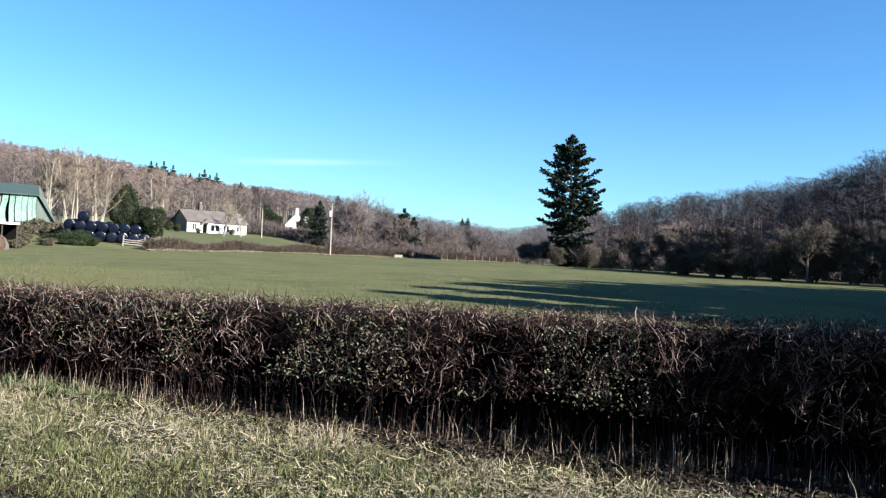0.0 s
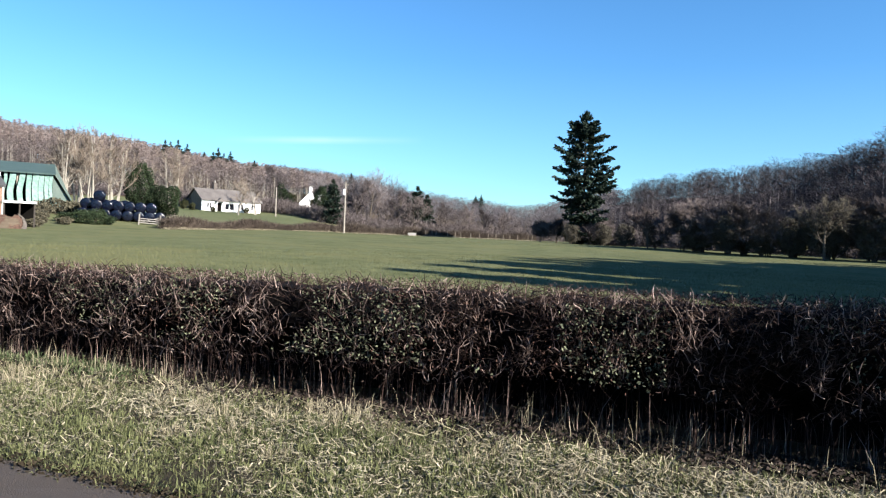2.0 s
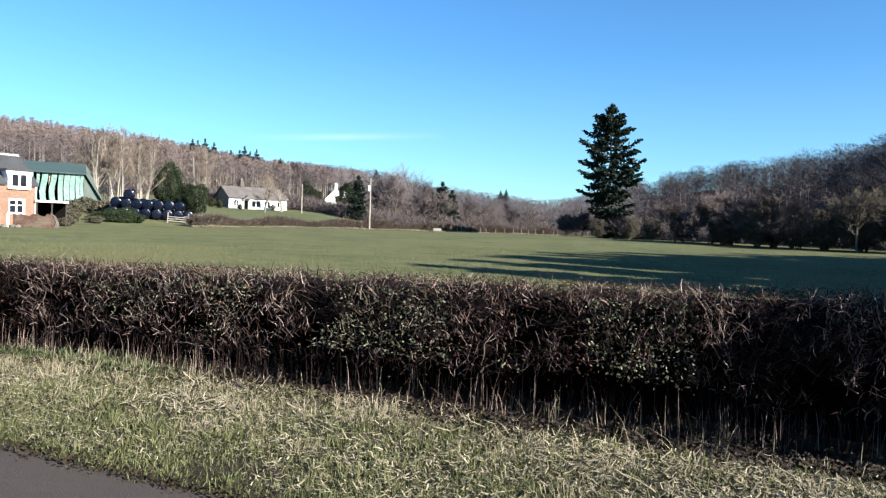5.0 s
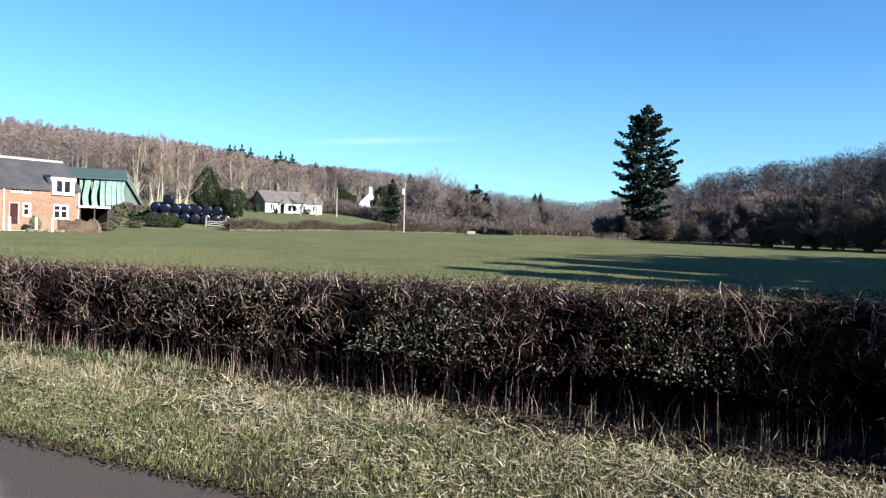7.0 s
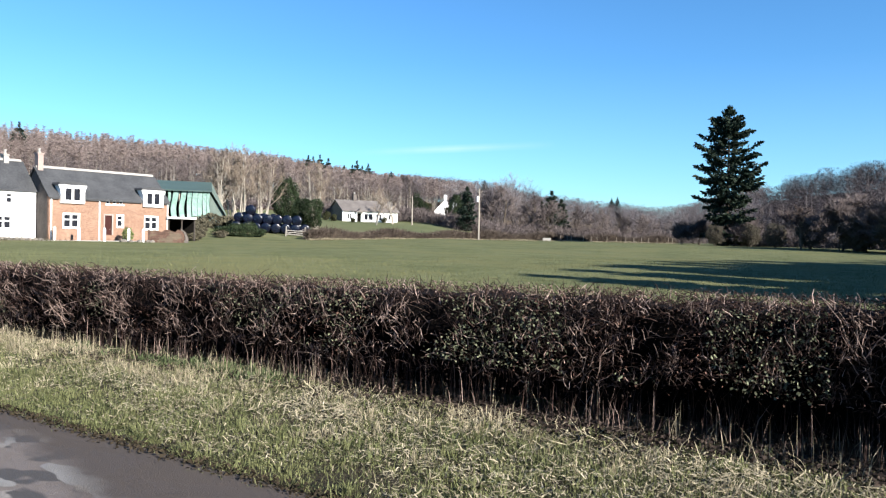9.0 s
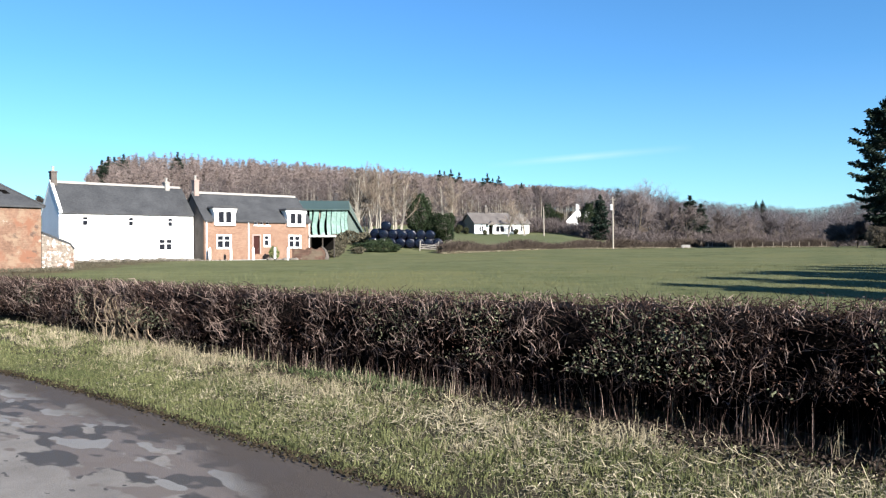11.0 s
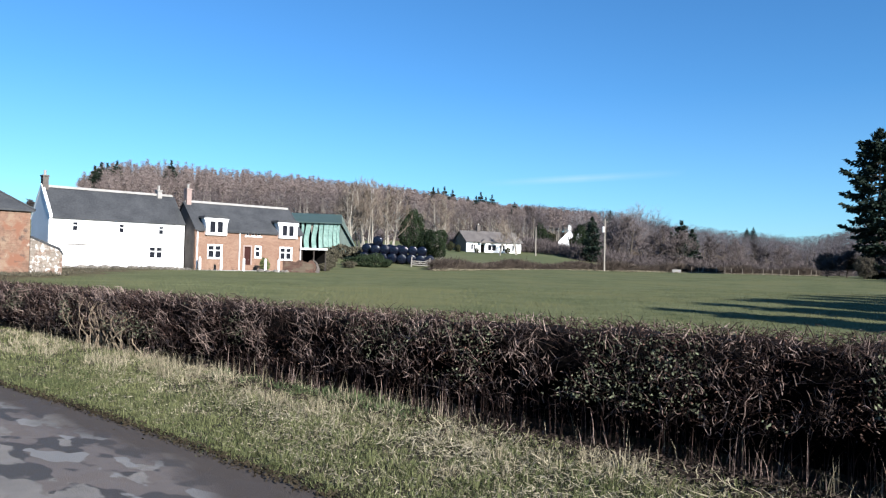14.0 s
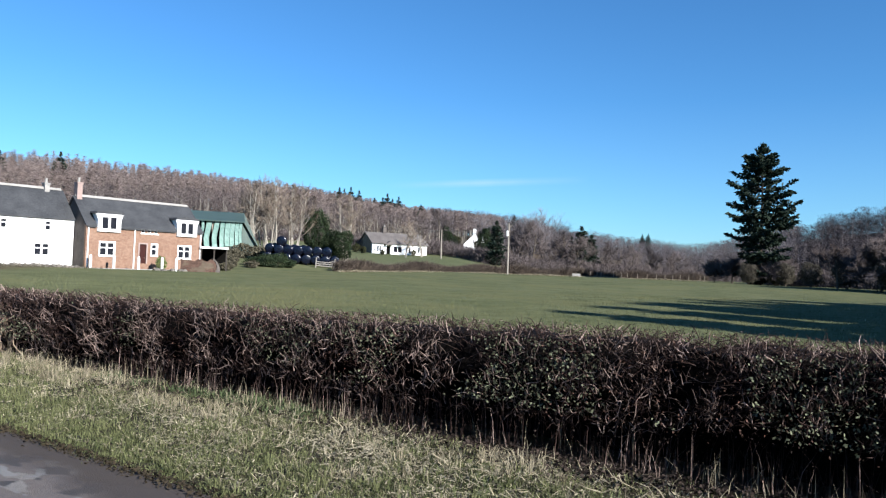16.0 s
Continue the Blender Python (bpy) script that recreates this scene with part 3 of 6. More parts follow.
def conifer(name, height, width, levels, seed, label, gaps=0.12, spray=0.5, per=7, material=None, profile=None, sweep=0.0, fill=1.0, inner=0.1, tip=0.12, ragged=0.0):
    """A spruce or fir: trunk, whorls of branches with upturned tips, sprays of needles."""
    rnd.seed(seed)
    profile = profile or ((0.03, 0.0), (0.1, 0.9), (0.25, 1.0), (0.6, 0.62), (1.0, 0.04))
    pf, pw = [q[0] for q in profile], [q[1] for q in profile]
    tree = empty(name, Matrix(), label, "tree")
    bt = Build()
    bt.tube([(0, 0, -0.3), (0.05, 0, height * 0.5), (0, 0.03, height * 0.99)], [height * 0.015, height * 0.009, 0.02], 7)
    tri, bb = [], Build()
    for k in range(levels):
        f = pf[0] + (1 - pf[0]) * k / levels
        L0 = width * 0.5 * float(np.interp(f, pf, pw)) * rnd.uniform(0.88, 1.08)
        for j in range(per):
            if rnd.random() < gaps * (1.0 if f < 0.78 else 0.3):
                continue
            a = 2 * math.pi * (j + rnd.random() * 0.9) / per + k * 0.7
            L = max(0.15, L0 * rnd.uniform(0.6 - 0.3 * ragged, 1.15 + 0.08 * ragged))
            rise = 0.5 * f - 0.28 + sweep + rnd.uniform(-0.18, 0.18)
            p0 = Vector((0, 0, f * height + rnd.uniform(-0.5, 0.5) * (1 + 0.8 * ragged) * min(1, height / 14) * (1 if f < 0.85 else 0.3)))
            out = Vector((math.cos(a), math.sin(a), 0))
            p1 = p0 + out * L * 0.6 + Vector((0, 0, L * 0.6 * (rise - 0.12)))
            p2 = p0 + out * L + Vector((0, 0, L * (rise + tip + ragged * rnd.uniform(-0.05, 0.16))))
            bb.tube([p0, p1, p2], [0.02 + 0.013 * L, 0.015 + 0.006 * L, 0.01], 3, cap=False)
            n = int((9 + 10.0 * L / spray) * fill)
            for s in range(n):
                lo = inner if f < 0.72 else 0.1
                g = lo + (1.02 - lo) * rnd.random() ** 0.62
                c = p0.lerp(p1, g / 0.6) if g < 0.6 else p1.lerp(p2, (g - 0.6) / 0.4)
                c = c + Vector((rnd.gauss(0, 1), rnd.gauss(0, 1), rnd.gauss(0, 0.5))) * spray * 0.42 * (1.25 - 0.6 * g) * (1.0 if f < 0.85 else 0.6)
                q = (out * rnd.uniform(0.3, 1.0) + Vector((rnd.gauss(0, 0.6), rnd.gauss(0, 0.6), rnd.uniform(-0.7 - 0.5 * ragged, 0.35)))).normalized()
                l = spray * rnd.uniform(0.6, 1.5)
                w = q.cross(Vector((rnd.gauss(0, 1), rnd.gauss(0, 1), rnd.gauss(0, 1)))).normalized() * l * 0.26
                if f > 0.9:
                    q, w = Vector((q.x * 0.5, q.y * 0.5, 0.8)).normalized(), w * 0.6
                m1 = c + q * l * 0.45
                tri += [tuple(c), tuple(m1 + w), tuple(c + q * l), tuple(c), tuple(c + q * l), tuple(m1 - w)]
    part("trunk", bt, M_DARKBARK, tree)
    tagged(part("branchwork", bb, M_DARKBARK, tree), kind="stuff")
    ob = new("crown", array_mesh("crown", tri, 3, material or M_NEEDLE))
    ob.parent = tree
    return tree


def leafy_bush(name, rx, ry, rz, n, leaf, seed, label, material, category="bush", trunk=True, slim=0.5):
    """An evergreen shrub: stems and many leaf clumps on an uneven outline."""
    r = np.random.default_rng(seed)
    bush = empty(name, Matrix(), label, category)
    if trunk:
        b = Build()
        for i in range(6):
            a = i * 1.05
            b.tube([(0.1 * math.cos(a), 0.1 * math.sin(a), -0.1), (rx * 0.3 * math.cos(a), ry * 0.3 * math.sin(a), rz * 0.6), (rx * 0.55 * math.cos(a), ry * 0.55 * math.sin(a), rz * 1.2)], [0.09, 0.06, 0.02], 5)
        part("stem", b, M_BARK, bush)
    lobes = r.normal(0, 1, (24, 3))
    lobes /= np.linalg.norm(lobes, axis=1)[:, None]
    d = r.normal(0, 1, (n, 3))
    d /= np.linalg.norm(d, axis=1)[:, None]
    bulge = 0.62 + 0.46 * np.max(np.clip(d @ lobes.T, 0, 1) ** 14 * r.uniform(0.6, 1.0, 24), axis=1)
    rad = bulge * r.uniform(0.55, 1.0, n) ** 0.4
    c = d * rad[:, None] * np.array([rx, ry, rz]) + np.array([0, 0, rz * 0.95])
    c[:, 2] = np.maximum(c[:, 2], 0.02)
    t1 = r.normal(0, 1, (n, 3))
    t1 /= np.linalg.norm(t1, axis=1)[:, None]
    t2 = np.cross(t1, r.normal(0, 1, (n, 3)))
    t2 /= np.linalg.norm(t2, axis=1)[:, None]
    s = leaf * r.uniform(0.6, 1.4, (n, 1))
    v = np.stack([c - t1 * s, c - t2 * s * slim, c + t1 * s, c + t2 * s * slim], 1).reshape(-1, 3)
    ob = new("crown", array_mesh("crown", v, 4, material))
    ob.parent = bush
    return bush


def woods(name, label, xy, hmin, hmax, crown, n_str, material, conical=False, seed=3, trunk_m=None, width=0.16, bottom=0.2, spread=0.28):
    """A far stand of leafless trees as one mass: real trunks and many slim branches."""
    r = np.random.default_rng(seed)
    xy = np.asarray(xy)
    n = len(xy)
    azs = np.degrees(np.arctan2(-xy[:, 0], xy[:, 1]))
    h = r.uniform(hmin, hmax, n) * np.interp(azs, AZ, np.maximum(TREE, 6))
    z = land(xy[:, 0], xy[:, 1])
    base = np.column_stack([xy, z - 0.3])
    # trunks: slim three-sided spires
    tv = []
    for k in range(3):
        a, b2 = 2 * np.pi * k / 3, 2 * np.pi * (k + 1) / 3
        w = (0.0105 if conical else 0.008) * h + 0.05
        p = base + np.column_stack([np.cos(a) * w, np.sin(a) * w, 0 * w])
        q = base + np.column_stack([np.cos(b2) * w, np.sin(b2) * w, 0 * w])
        tv.append(np.stack([p, q, base + np.column_stack([0 * h, 0 * h, h * (0.84 if conical else 0.92)])], 1))
    stand = empty(name, Matrix(), label, "woodland", kind="stuff")
    ob = new("trunks", array_mesh("trunks", np.concatenate(tv).reshape(-1, 3), 3, trunk_m or M_BARK))
    ob.parent = stand
    tagged(ob, kind="stuff")
    f = r.uniform(bottom, 1.0, (n, n_str))
    a = r.uniform(0, 2 * np.pi, (n, n_str))
    if conical:
        L = crown * h[:, None] * (1.05 - f) * r.uniform(0.5, 1.1, (n, n_str)) + 0.75
        up = r.uniform(-0.1, 0.5, (n, n_str))
        start_out = 0 * f
    else:
        prof = np.sqrt(np.clip(1 - ((f - 0.62) / 0.45) ** 2, 0.02, 1))
        start_out = crown * h[:, None] * prof * r.uniform(0, 1.0, (n, n_str)) ** 0.35 * 0.9
        L = spread * h[:, None] * r.uniform(0.3, 1.0, (n, n_str)) * (0.35 + 0.4 * prof)
        up = r.uniform(-0.1, 1.3, (n, n_str))
    da = a + r.normal(0, 0.5, a.shape)
    d = np.stack([np.cos(da), np.sin(da), up], -1)
    d /= np.linalg.norm(d, axis=-1, keepdims=True)
    p = base[:, None, :] + np.stack([np.cos(a) * start_out, np.sin(a) * start_out, f * h[:, None] * 0.92], -1)
    side = np.cross(d, r.normal(0, 1, d.shape))
    side /= np.linalg.norm(side, axis=-1, keepdims=True)
    w = width * r.uniform(0.5, 1.3, (n, n_str, 1))
    v = np.stack([p - side * w * 0.5, p + side * w * 0.5, p + d * L[..., None]], 2).reshape(-1, 3)
    ob = new("crowns", array_mesh("crowns", v, 3, material))
    ob.parent = stand
    tagged(ob, kind="stuff")
    return stand


def scatter(n, az0, az1, r0, r1, seed):
    """Places in a stretch of the valley side, evenly by area."""
    r = np.random.default_rng(seed)
    az = np.radians(r.uniform(az0, az1, n))
    t = r.uniform(0, 1, n)
    ra, rb = (np.array([q(math.degrees(a)) for a in az]) if callable(q) else np.full(n, float(q)) for q in (r0, r1))
    rr = np.sqrt(ra ** 2 + t * (rb ** 2 - ra ** 2))
    return np.column_stack([-rr * np.sin(az), rr * np.cos(az)])


def clear(xy):
    """Keeps the gardens of the bungalow and the cottage free of the woods."""
    az, r = np.degrees(np.arctan2(-xy[:, 0], xy[:, 1])), np.hypot(xy[:, 0], xy[:, 1])
    return xy[~(((az > 7) & (az < 34) & (r < 196)) | ((az > 9.8) & (az < 13.8) & (r < 232)))]


def r0_of(k, add=0):
    return lambda az: np.interp(az, AZ, R0) * k + add


def rh_of(k, add=0):
    return lambda az: np.interp(az, AZ, RH) * k + add


woods("larch_wood", "leafless russet larch plantation on the hillside", clear(scatter(1550, 9, 47.0, 215, 330, 21)), 0.9, 1.07, 0.27, 330, M_LARCH, True, 5, M_PALEBARK, 0.085, bottom=0.46)
woods("valley_wood", "bare brown broadleaf wood across the valley head", clear(scatter(800, -12, 14, r0_of(1.05, 15), rh_of(1.05), 22)), 0.7, 1.15, 0.38, 420, M_VALLEYTWIG, False, 6, None, 0.1, spread=0.2)
woods("lower_wood", "bare pale-stemmed trees at the foot of the plantation", clear(scatter(420, 13, 40, 195, 235, 23)), 0.6, 0.85, 0.26, 200, M_TWIGFAR, False, 7, M_PALEBARK, 0.08)
woods("hillside_wood", "dark leafless broadleaf wood on the steep hillside", scatter(1150, -60, -11, r0_of(1.0, 12), rh_of(1.04), 24), 0.65, 1.12, 0.36, 400, M_HILLTWIG, False, 8, M_GREYBARK, 0.1, spread=0.2)

# ---- hedge along the lane ----
# height of the clipped top along the lane
HEDGE_TOP = ([-12, -3, 0, 3, 6, 14, 30, 60], [1.45, 1.42, 1.285, 1.23, 1.155, 1.06, 0.915, 0.86])


def hedge_top(u):
    return float(np.interp(u, *HEDGE_TOP))


def make_hedge():
    h = empty("hedge", Matrix(), "leafless clipped hawthorn hedge with bramble and dead leaves", "hedge")
    r = np.random.default_rng(31)
    # dense interior; its near-black colour stands for the shade between the twigs
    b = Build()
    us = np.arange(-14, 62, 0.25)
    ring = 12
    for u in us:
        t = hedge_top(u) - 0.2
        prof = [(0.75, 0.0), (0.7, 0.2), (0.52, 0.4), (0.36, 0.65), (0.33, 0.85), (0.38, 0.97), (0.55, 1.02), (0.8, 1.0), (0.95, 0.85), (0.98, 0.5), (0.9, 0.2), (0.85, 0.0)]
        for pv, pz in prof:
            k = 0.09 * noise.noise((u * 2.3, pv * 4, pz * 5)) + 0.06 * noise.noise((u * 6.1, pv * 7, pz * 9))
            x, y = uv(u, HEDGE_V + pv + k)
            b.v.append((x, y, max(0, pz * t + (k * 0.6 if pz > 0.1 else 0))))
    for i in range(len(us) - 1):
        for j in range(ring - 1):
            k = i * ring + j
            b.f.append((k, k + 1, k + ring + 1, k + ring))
    part("interior", b, M_CORE, h, "shell of dense dead twigs, near black for the shade inside")
    def twigs(n, u0, u1, size, rad, upright, front):
        u = r.uniform(u0, u1, n)
        if upright:
            keep = np.array([noise.noise((a * 1.6, 2.0, 1.0)) + 0.6 * noise.noise((a * 5.0, 7.0, 1.0)) for a in u]) + r.normal(0, 0.35, n) > -0.1
            u = u[keep]
            n = len(u)
        top = np.interp(u, *HEDGE_TOP)
        # the twigs stand in uneven bunches with dark hollows between, and hang clear of the ground
        zz = r.uniform(0, 1, n)
        bunch = np.array([noise.noise((a * 2.2, b * 2.6, 5.0)) + 0.6 * noise.noise((a * 5.5, b * 4.5, 9.0)) for a, b in zip(u, zz)])
        keep = (bunch + r.normal(0, 0.22, n) > np.interp(u, [-4, 0, 6, 12], [0.06, -0.06, -0.1, -0.4])) | (zz > 0.8)
        u, zz, top, n = u[keep], zz[keep], top[keep], int(keep.sum())
        low = np.interp(u, [-4, 1, 4, 9, 20], [0.3, 0.29, 0.22, 0.12, 0.06]) + 0.1 * np.sin(u * 1.7) * np.sin(u * 0.6 + 1)
        s = r.uniform(0, 1, n)
        on_top = s > (2.0 if size > 0.38 else 0.6 if upright else 0.6)
        zf = np.where(on_top, r.uniform(0.9, 1.0, n), low + (0.97 - low) * zz * (1.0 if size < 0.3 or u0 > 8 else 0.75))
        back = np.where(on_top, r.uniform(0.02, 1.0, n), r.uniform(0.0, front, n) + 0.45 * np.clip(0.45 - zf, 0, 1))
        p = np.column_stack([u, HEDGE_V + back, zf * (top - 0.1)])
        d = np.column_stack([r.normal(0, 0.4 if upright else 0.75, n) + np.clip((u - 4) / 8, 0, 1) * 0.7, r.normal(-0.2, 0.4, n), r.normal(0.9 if upright else 0.5, 0.5, n)])
        d[on_top, 2] = 0.25 * np.abs(d[on_top, 2])
        d /= np.linalg.norm(d, axis=1)[:, None]
        L = size * r.uniform(0.4, 1.3, n) * np.where(on_top, 0.3, 1.0)
        lim = top + r.uniform(-0.022, 0.0, n) + 0.015 * np.sin(u * 2.1)
        pts = [p]
        for k in range(3):
            d = d + r.normal(0, 0.33, (n, 3))
            d /= np.linalg.norm(d, axis=1)[:, None]
            q = pts[-1] + d * (L / 3)[:, None]
            q[:, 2] = np.clip(q[:, 2], 0.02, lim - 0.006 * (2 - k))
            q[:, 1] = np.maximum(q[:, 1], HEDGE_V - 0.1 + r.uniform(-0.06, 0.08, n))
            pts.append(q)
        w0 = rad * r.uniform(0.6, 1.5, n)
        a = np.cross(d, r.normal(0, 1, (n, 3)))
        a /= np.linalg.norm(a, axis=1)[:, None]
        c = np.cross(d, a)
        rings = []
        for q, k in zip(pts, (1.0, 0.85, 0.65, 0.3)):
            w = (w0 * k)[:, None]
            rings.append([q + a * w, q + (-0.5 * a + 0.87 * c) * w, q + (-0.5 * a - 0.87 * c) * w])
        return rings, n

    def twig_mass(label, material, rows, upright, front):
        verts, faces, base = [], [], 0
        for n, u0, u1, size, rad in rows:
            rings, n = twigs(n, u0, u1, size, rad, upright, front)
            v = np.stack([x for ring3 in rings for x in ring3], 1)
            x = v[..., 0] * UX + v[..., 1] * 0.3221
            y = v[..., 0] * UY + v[..., 1] * 0.9467
            v = np.stack([x, y, v[..., 2]], -1).reshape(-1, 3)
            verts.append(v)
            k = (np.arange(n) * 12)[:, None, None] + base
            q = np.array([(i + s, i + (s + 1) % 3, i + 3 + (s + 1) % 3, i + 3 + s) for i in (0, 3, 6) for s in range(3)])[None]
            faces.append((k + q).reshape(-1, 4))
            base += n * 12
        verts, faces = np.concatenate(verts), np.concatenate(faces)
        me = bpy.data.meshes.new("twig")
        me.vertices.add(len(verts))
        me.vertices.foreach_set("co", verts.astype(np.float32).ravel())
        me.loops.add(faces.size)
        me.loops.foreach_set("vertex_index", faces.astype(np.int32).ravel())
        me.polygons.add(len(faces))
        me.polygons.foreach_set("loop_start", np.arange(0, faces.size, 4, dtype=np.int32))
        me.materials.append(material)
        me.update(calc_edges=True)
        ob = new("twig", me)
        ob.parent = h
        tagged(ob, label, kind="stuff")

    twig_mass("thin dark purple-brown hawthorn twigs", M_TWIG, ((15000, -5, 2, 0.15, 0.0038), (6800, 2, 9, 0.18, 0.0043), (6500, 9, 20, 0.24, 0.0065), (6000, 20, 48, 0.3, 0.009)), False, 0.4)
    twig_mass("pale upright hawthorn twigs", M_TWIGPALE, ((7600, -5, 2, 0.115, 0.0042), (120, -5, 2, 0.36, 0.0044), (6000, 2, 9, 0.135, 0.0048), (150, 2, 9, 0.38, 0.005), (5800, 9, 20, 0.19, 0.005), (700, 11.9, 13.7, 0.28, 0.0075), (200, 9, 20, 0.45, 0.008), (6800, 20, 48, 0.24, 0.0075)), True, 0.2)

    def leaves(name, n, u0, u1, zlo, zhi, size, material, label, clump):
        u, zf = r.uniform(u0, u1, n), r.uniform(zlo, zhi, n)
        keep = np.array([noise.noise((a * 0.9, b * 1.5, 4.0 + clump * 3)) for a, b in zip(u, zf)]) > clump
        u, zf = u[keep], zf[keep]
        k = len(u)
        top = np.array([hedge_top(a) for a in u])
        c = np.column_stack([u, HEDGE_V + r.uniform(-0.12, 0.22, k), zf * top])
        t1 = r.normal(0, 1, (k, 3))
        t1 /= np.linalg.norm(t1, axis=1)[:, None]
        t2 = np.cross(t1, r.normal(0, 1, (k, 3)))
        t2 /= np.linalg.norm(t2, axis=1)[:, None]
        sz = size * r.uniform(0.5, 1.3, (k, 1))
        v = np.stack([c - t1 * sz, c - t2 * sz * 0.55, c + t1 * sz, c + t2 * sz * 0.55], 1)
        x = v[..., 0] * UX + v[..., 1] * 0.3221
        y = v[..., 0] * UY + v[..., 1] * 0.9467
        o = new(name, array_mesh(name, np.stack([x, y, v[..., 2]], -1).reshape(-1, 3), 4, material))
        o.parent = h
        tagged(o, label, kind="stuff")

    leaves("dead_leaf", 11000, -5, 20, 0.3, 0.95, 0.012, M_DEADLEAF, "withered red-brown leaves caught in the twigs", -0.1)
    leaves("bramble_leaf", 9000, -5, 9, 0.35, 0.85, 0.013, M_GREENLEAF, "small green bramble leaves", 0.25)
    leaves("bramble_leaf", 9000, 9, 20, 0.3, 0.85, 0.017, M_GREENLEAF, "small green bramble leaves farther along", 0.3)
    for at, half, n in ((3.05, 0.75, 1600), (0.75, 0.5, 1200), (1.55, 0.3, 450), (-1.3, 0.6, 550), (4.6, 0.35, 280)):
        leaves("bramble_leaf", n, at - half, at + half, 0.34, 0.86, 0.016, M_GREENLEAF, "a sprawl of dull green bramble leaves", 0.0)
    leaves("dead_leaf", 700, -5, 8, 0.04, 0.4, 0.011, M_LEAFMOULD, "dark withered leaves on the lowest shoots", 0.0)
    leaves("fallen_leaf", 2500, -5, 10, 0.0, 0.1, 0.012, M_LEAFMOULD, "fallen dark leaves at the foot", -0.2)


make_hedge()


def laid_stems():
    """Cut and bent thick stems where the hedge was laid."""
    h = empty("laid_stems", Matrix(), "thick pale bent stems of a laid stretch of hedge", "hedge")
    rnd.seed(77)
    for i in range(50):
        u = 12.7 + rnd.gauss(0, 0.5)
        v = HEDGE_V + rnd.uniform(0.02, 0.22)
        pts, lean = [], rnd.choice((-1, 1)) * rnd.uniform(0.05, 0.4)
        H, ph, am = rnd.uniform(0.3, 0.85), rnd.uniform(0, 6), rnd.uniform(0.03, 0.1)
        for k in range(8):
            f = k / 7
            x, y = uv(u + lean * f ** 1.4 + am * math.sin(f * 9 + ph), v - 0.12 * math.sin(f * 3.0) + 0.05 * math.cos(f * 8 + ph))
            pts.append((x, y, H * math.sin(f * 1.7)))
        b = Build()
        q = rnd.uniform(0.4, 0.75)
        b.tube(pts, [q * w for w in (0.014, 0.014, 0.013, 0.012, 0.01, 0.009, 0.007, 0.004)], 5)
        part("stem", b, M_STEM, h)


laid_stems()


# ---- verge grass ----
def blades(name, label, n, u0, u1, v0, v1, hmin, hmax, width, lean, material, seed, clump=0.0, flat=0.0, toward=0.0):
    r = np.random.default_rng(seed)
    u, v = r.uniform(u0, u1, n), r.uniform(v0, v1, n)
    if clump:
        keep = np.array([noise.noise((a * 1.3, b * 1.3, seed)) for a, b in zip(u, v)]) + r.normal(0, 0.25, n) > clump
        u, v = u[keep], v[keep]
        n = len(u)
    if toward:
        keep = r.uniform(0, 1, n) < np.clip(0.25 + toward * (0.55 * (v - v0) / (v1 - v0) + 0.06 * (4 - u)), 0.05, 1)
        u, v = u[keep], v[keep]
        n = len(u)
    v = on_verge(u, v)
    h = r.uniform(hmin, hmax, n)
    a = r.uniform(0, 2 * np.pi, n)
    le = np.abs(r.normal(0, lean, n)) + flat
    out = np.column_stack([np.cos(a), np.sin(a), 0 * a])
    p = np.column_stack([u * UX + v * 0.3221, u * UY + v * 0.9467, np.full(n, -0.01)])
    up = np.array([0, 0, 1.0])
    p1 = p + out * (h * le * 0.35)[:, None] + up * (h * 0.6 / np.sqrt(1 + le * le))[:, None]
    p2 = p + out * (h * le)[:, None] + up * (h / np.sqrt(1 + le * le) * np.where(le > 1.2, 0.75, 1.0))[:, None]
    b = a + np.pi / 2 + r.normal(0, 0.5, n)
    w = np.column_stack([np.cos(b), np.sin(b), 0 * b]) * (width * r.uniform(0.6, 1.4, n))[:, None]
    tri = np.stack([p - w, p + w, p1 + w * 0.8, p - w, p1 + w * 0.8, p1 - w * 0.8, p1 - w * 0.8, p1 + w * 0.8, p2], 1).reshape(-1, 3)
    return tagged(new(name, array_mesh(name, tri, 3, material)), label, "grass", kind="stuff")


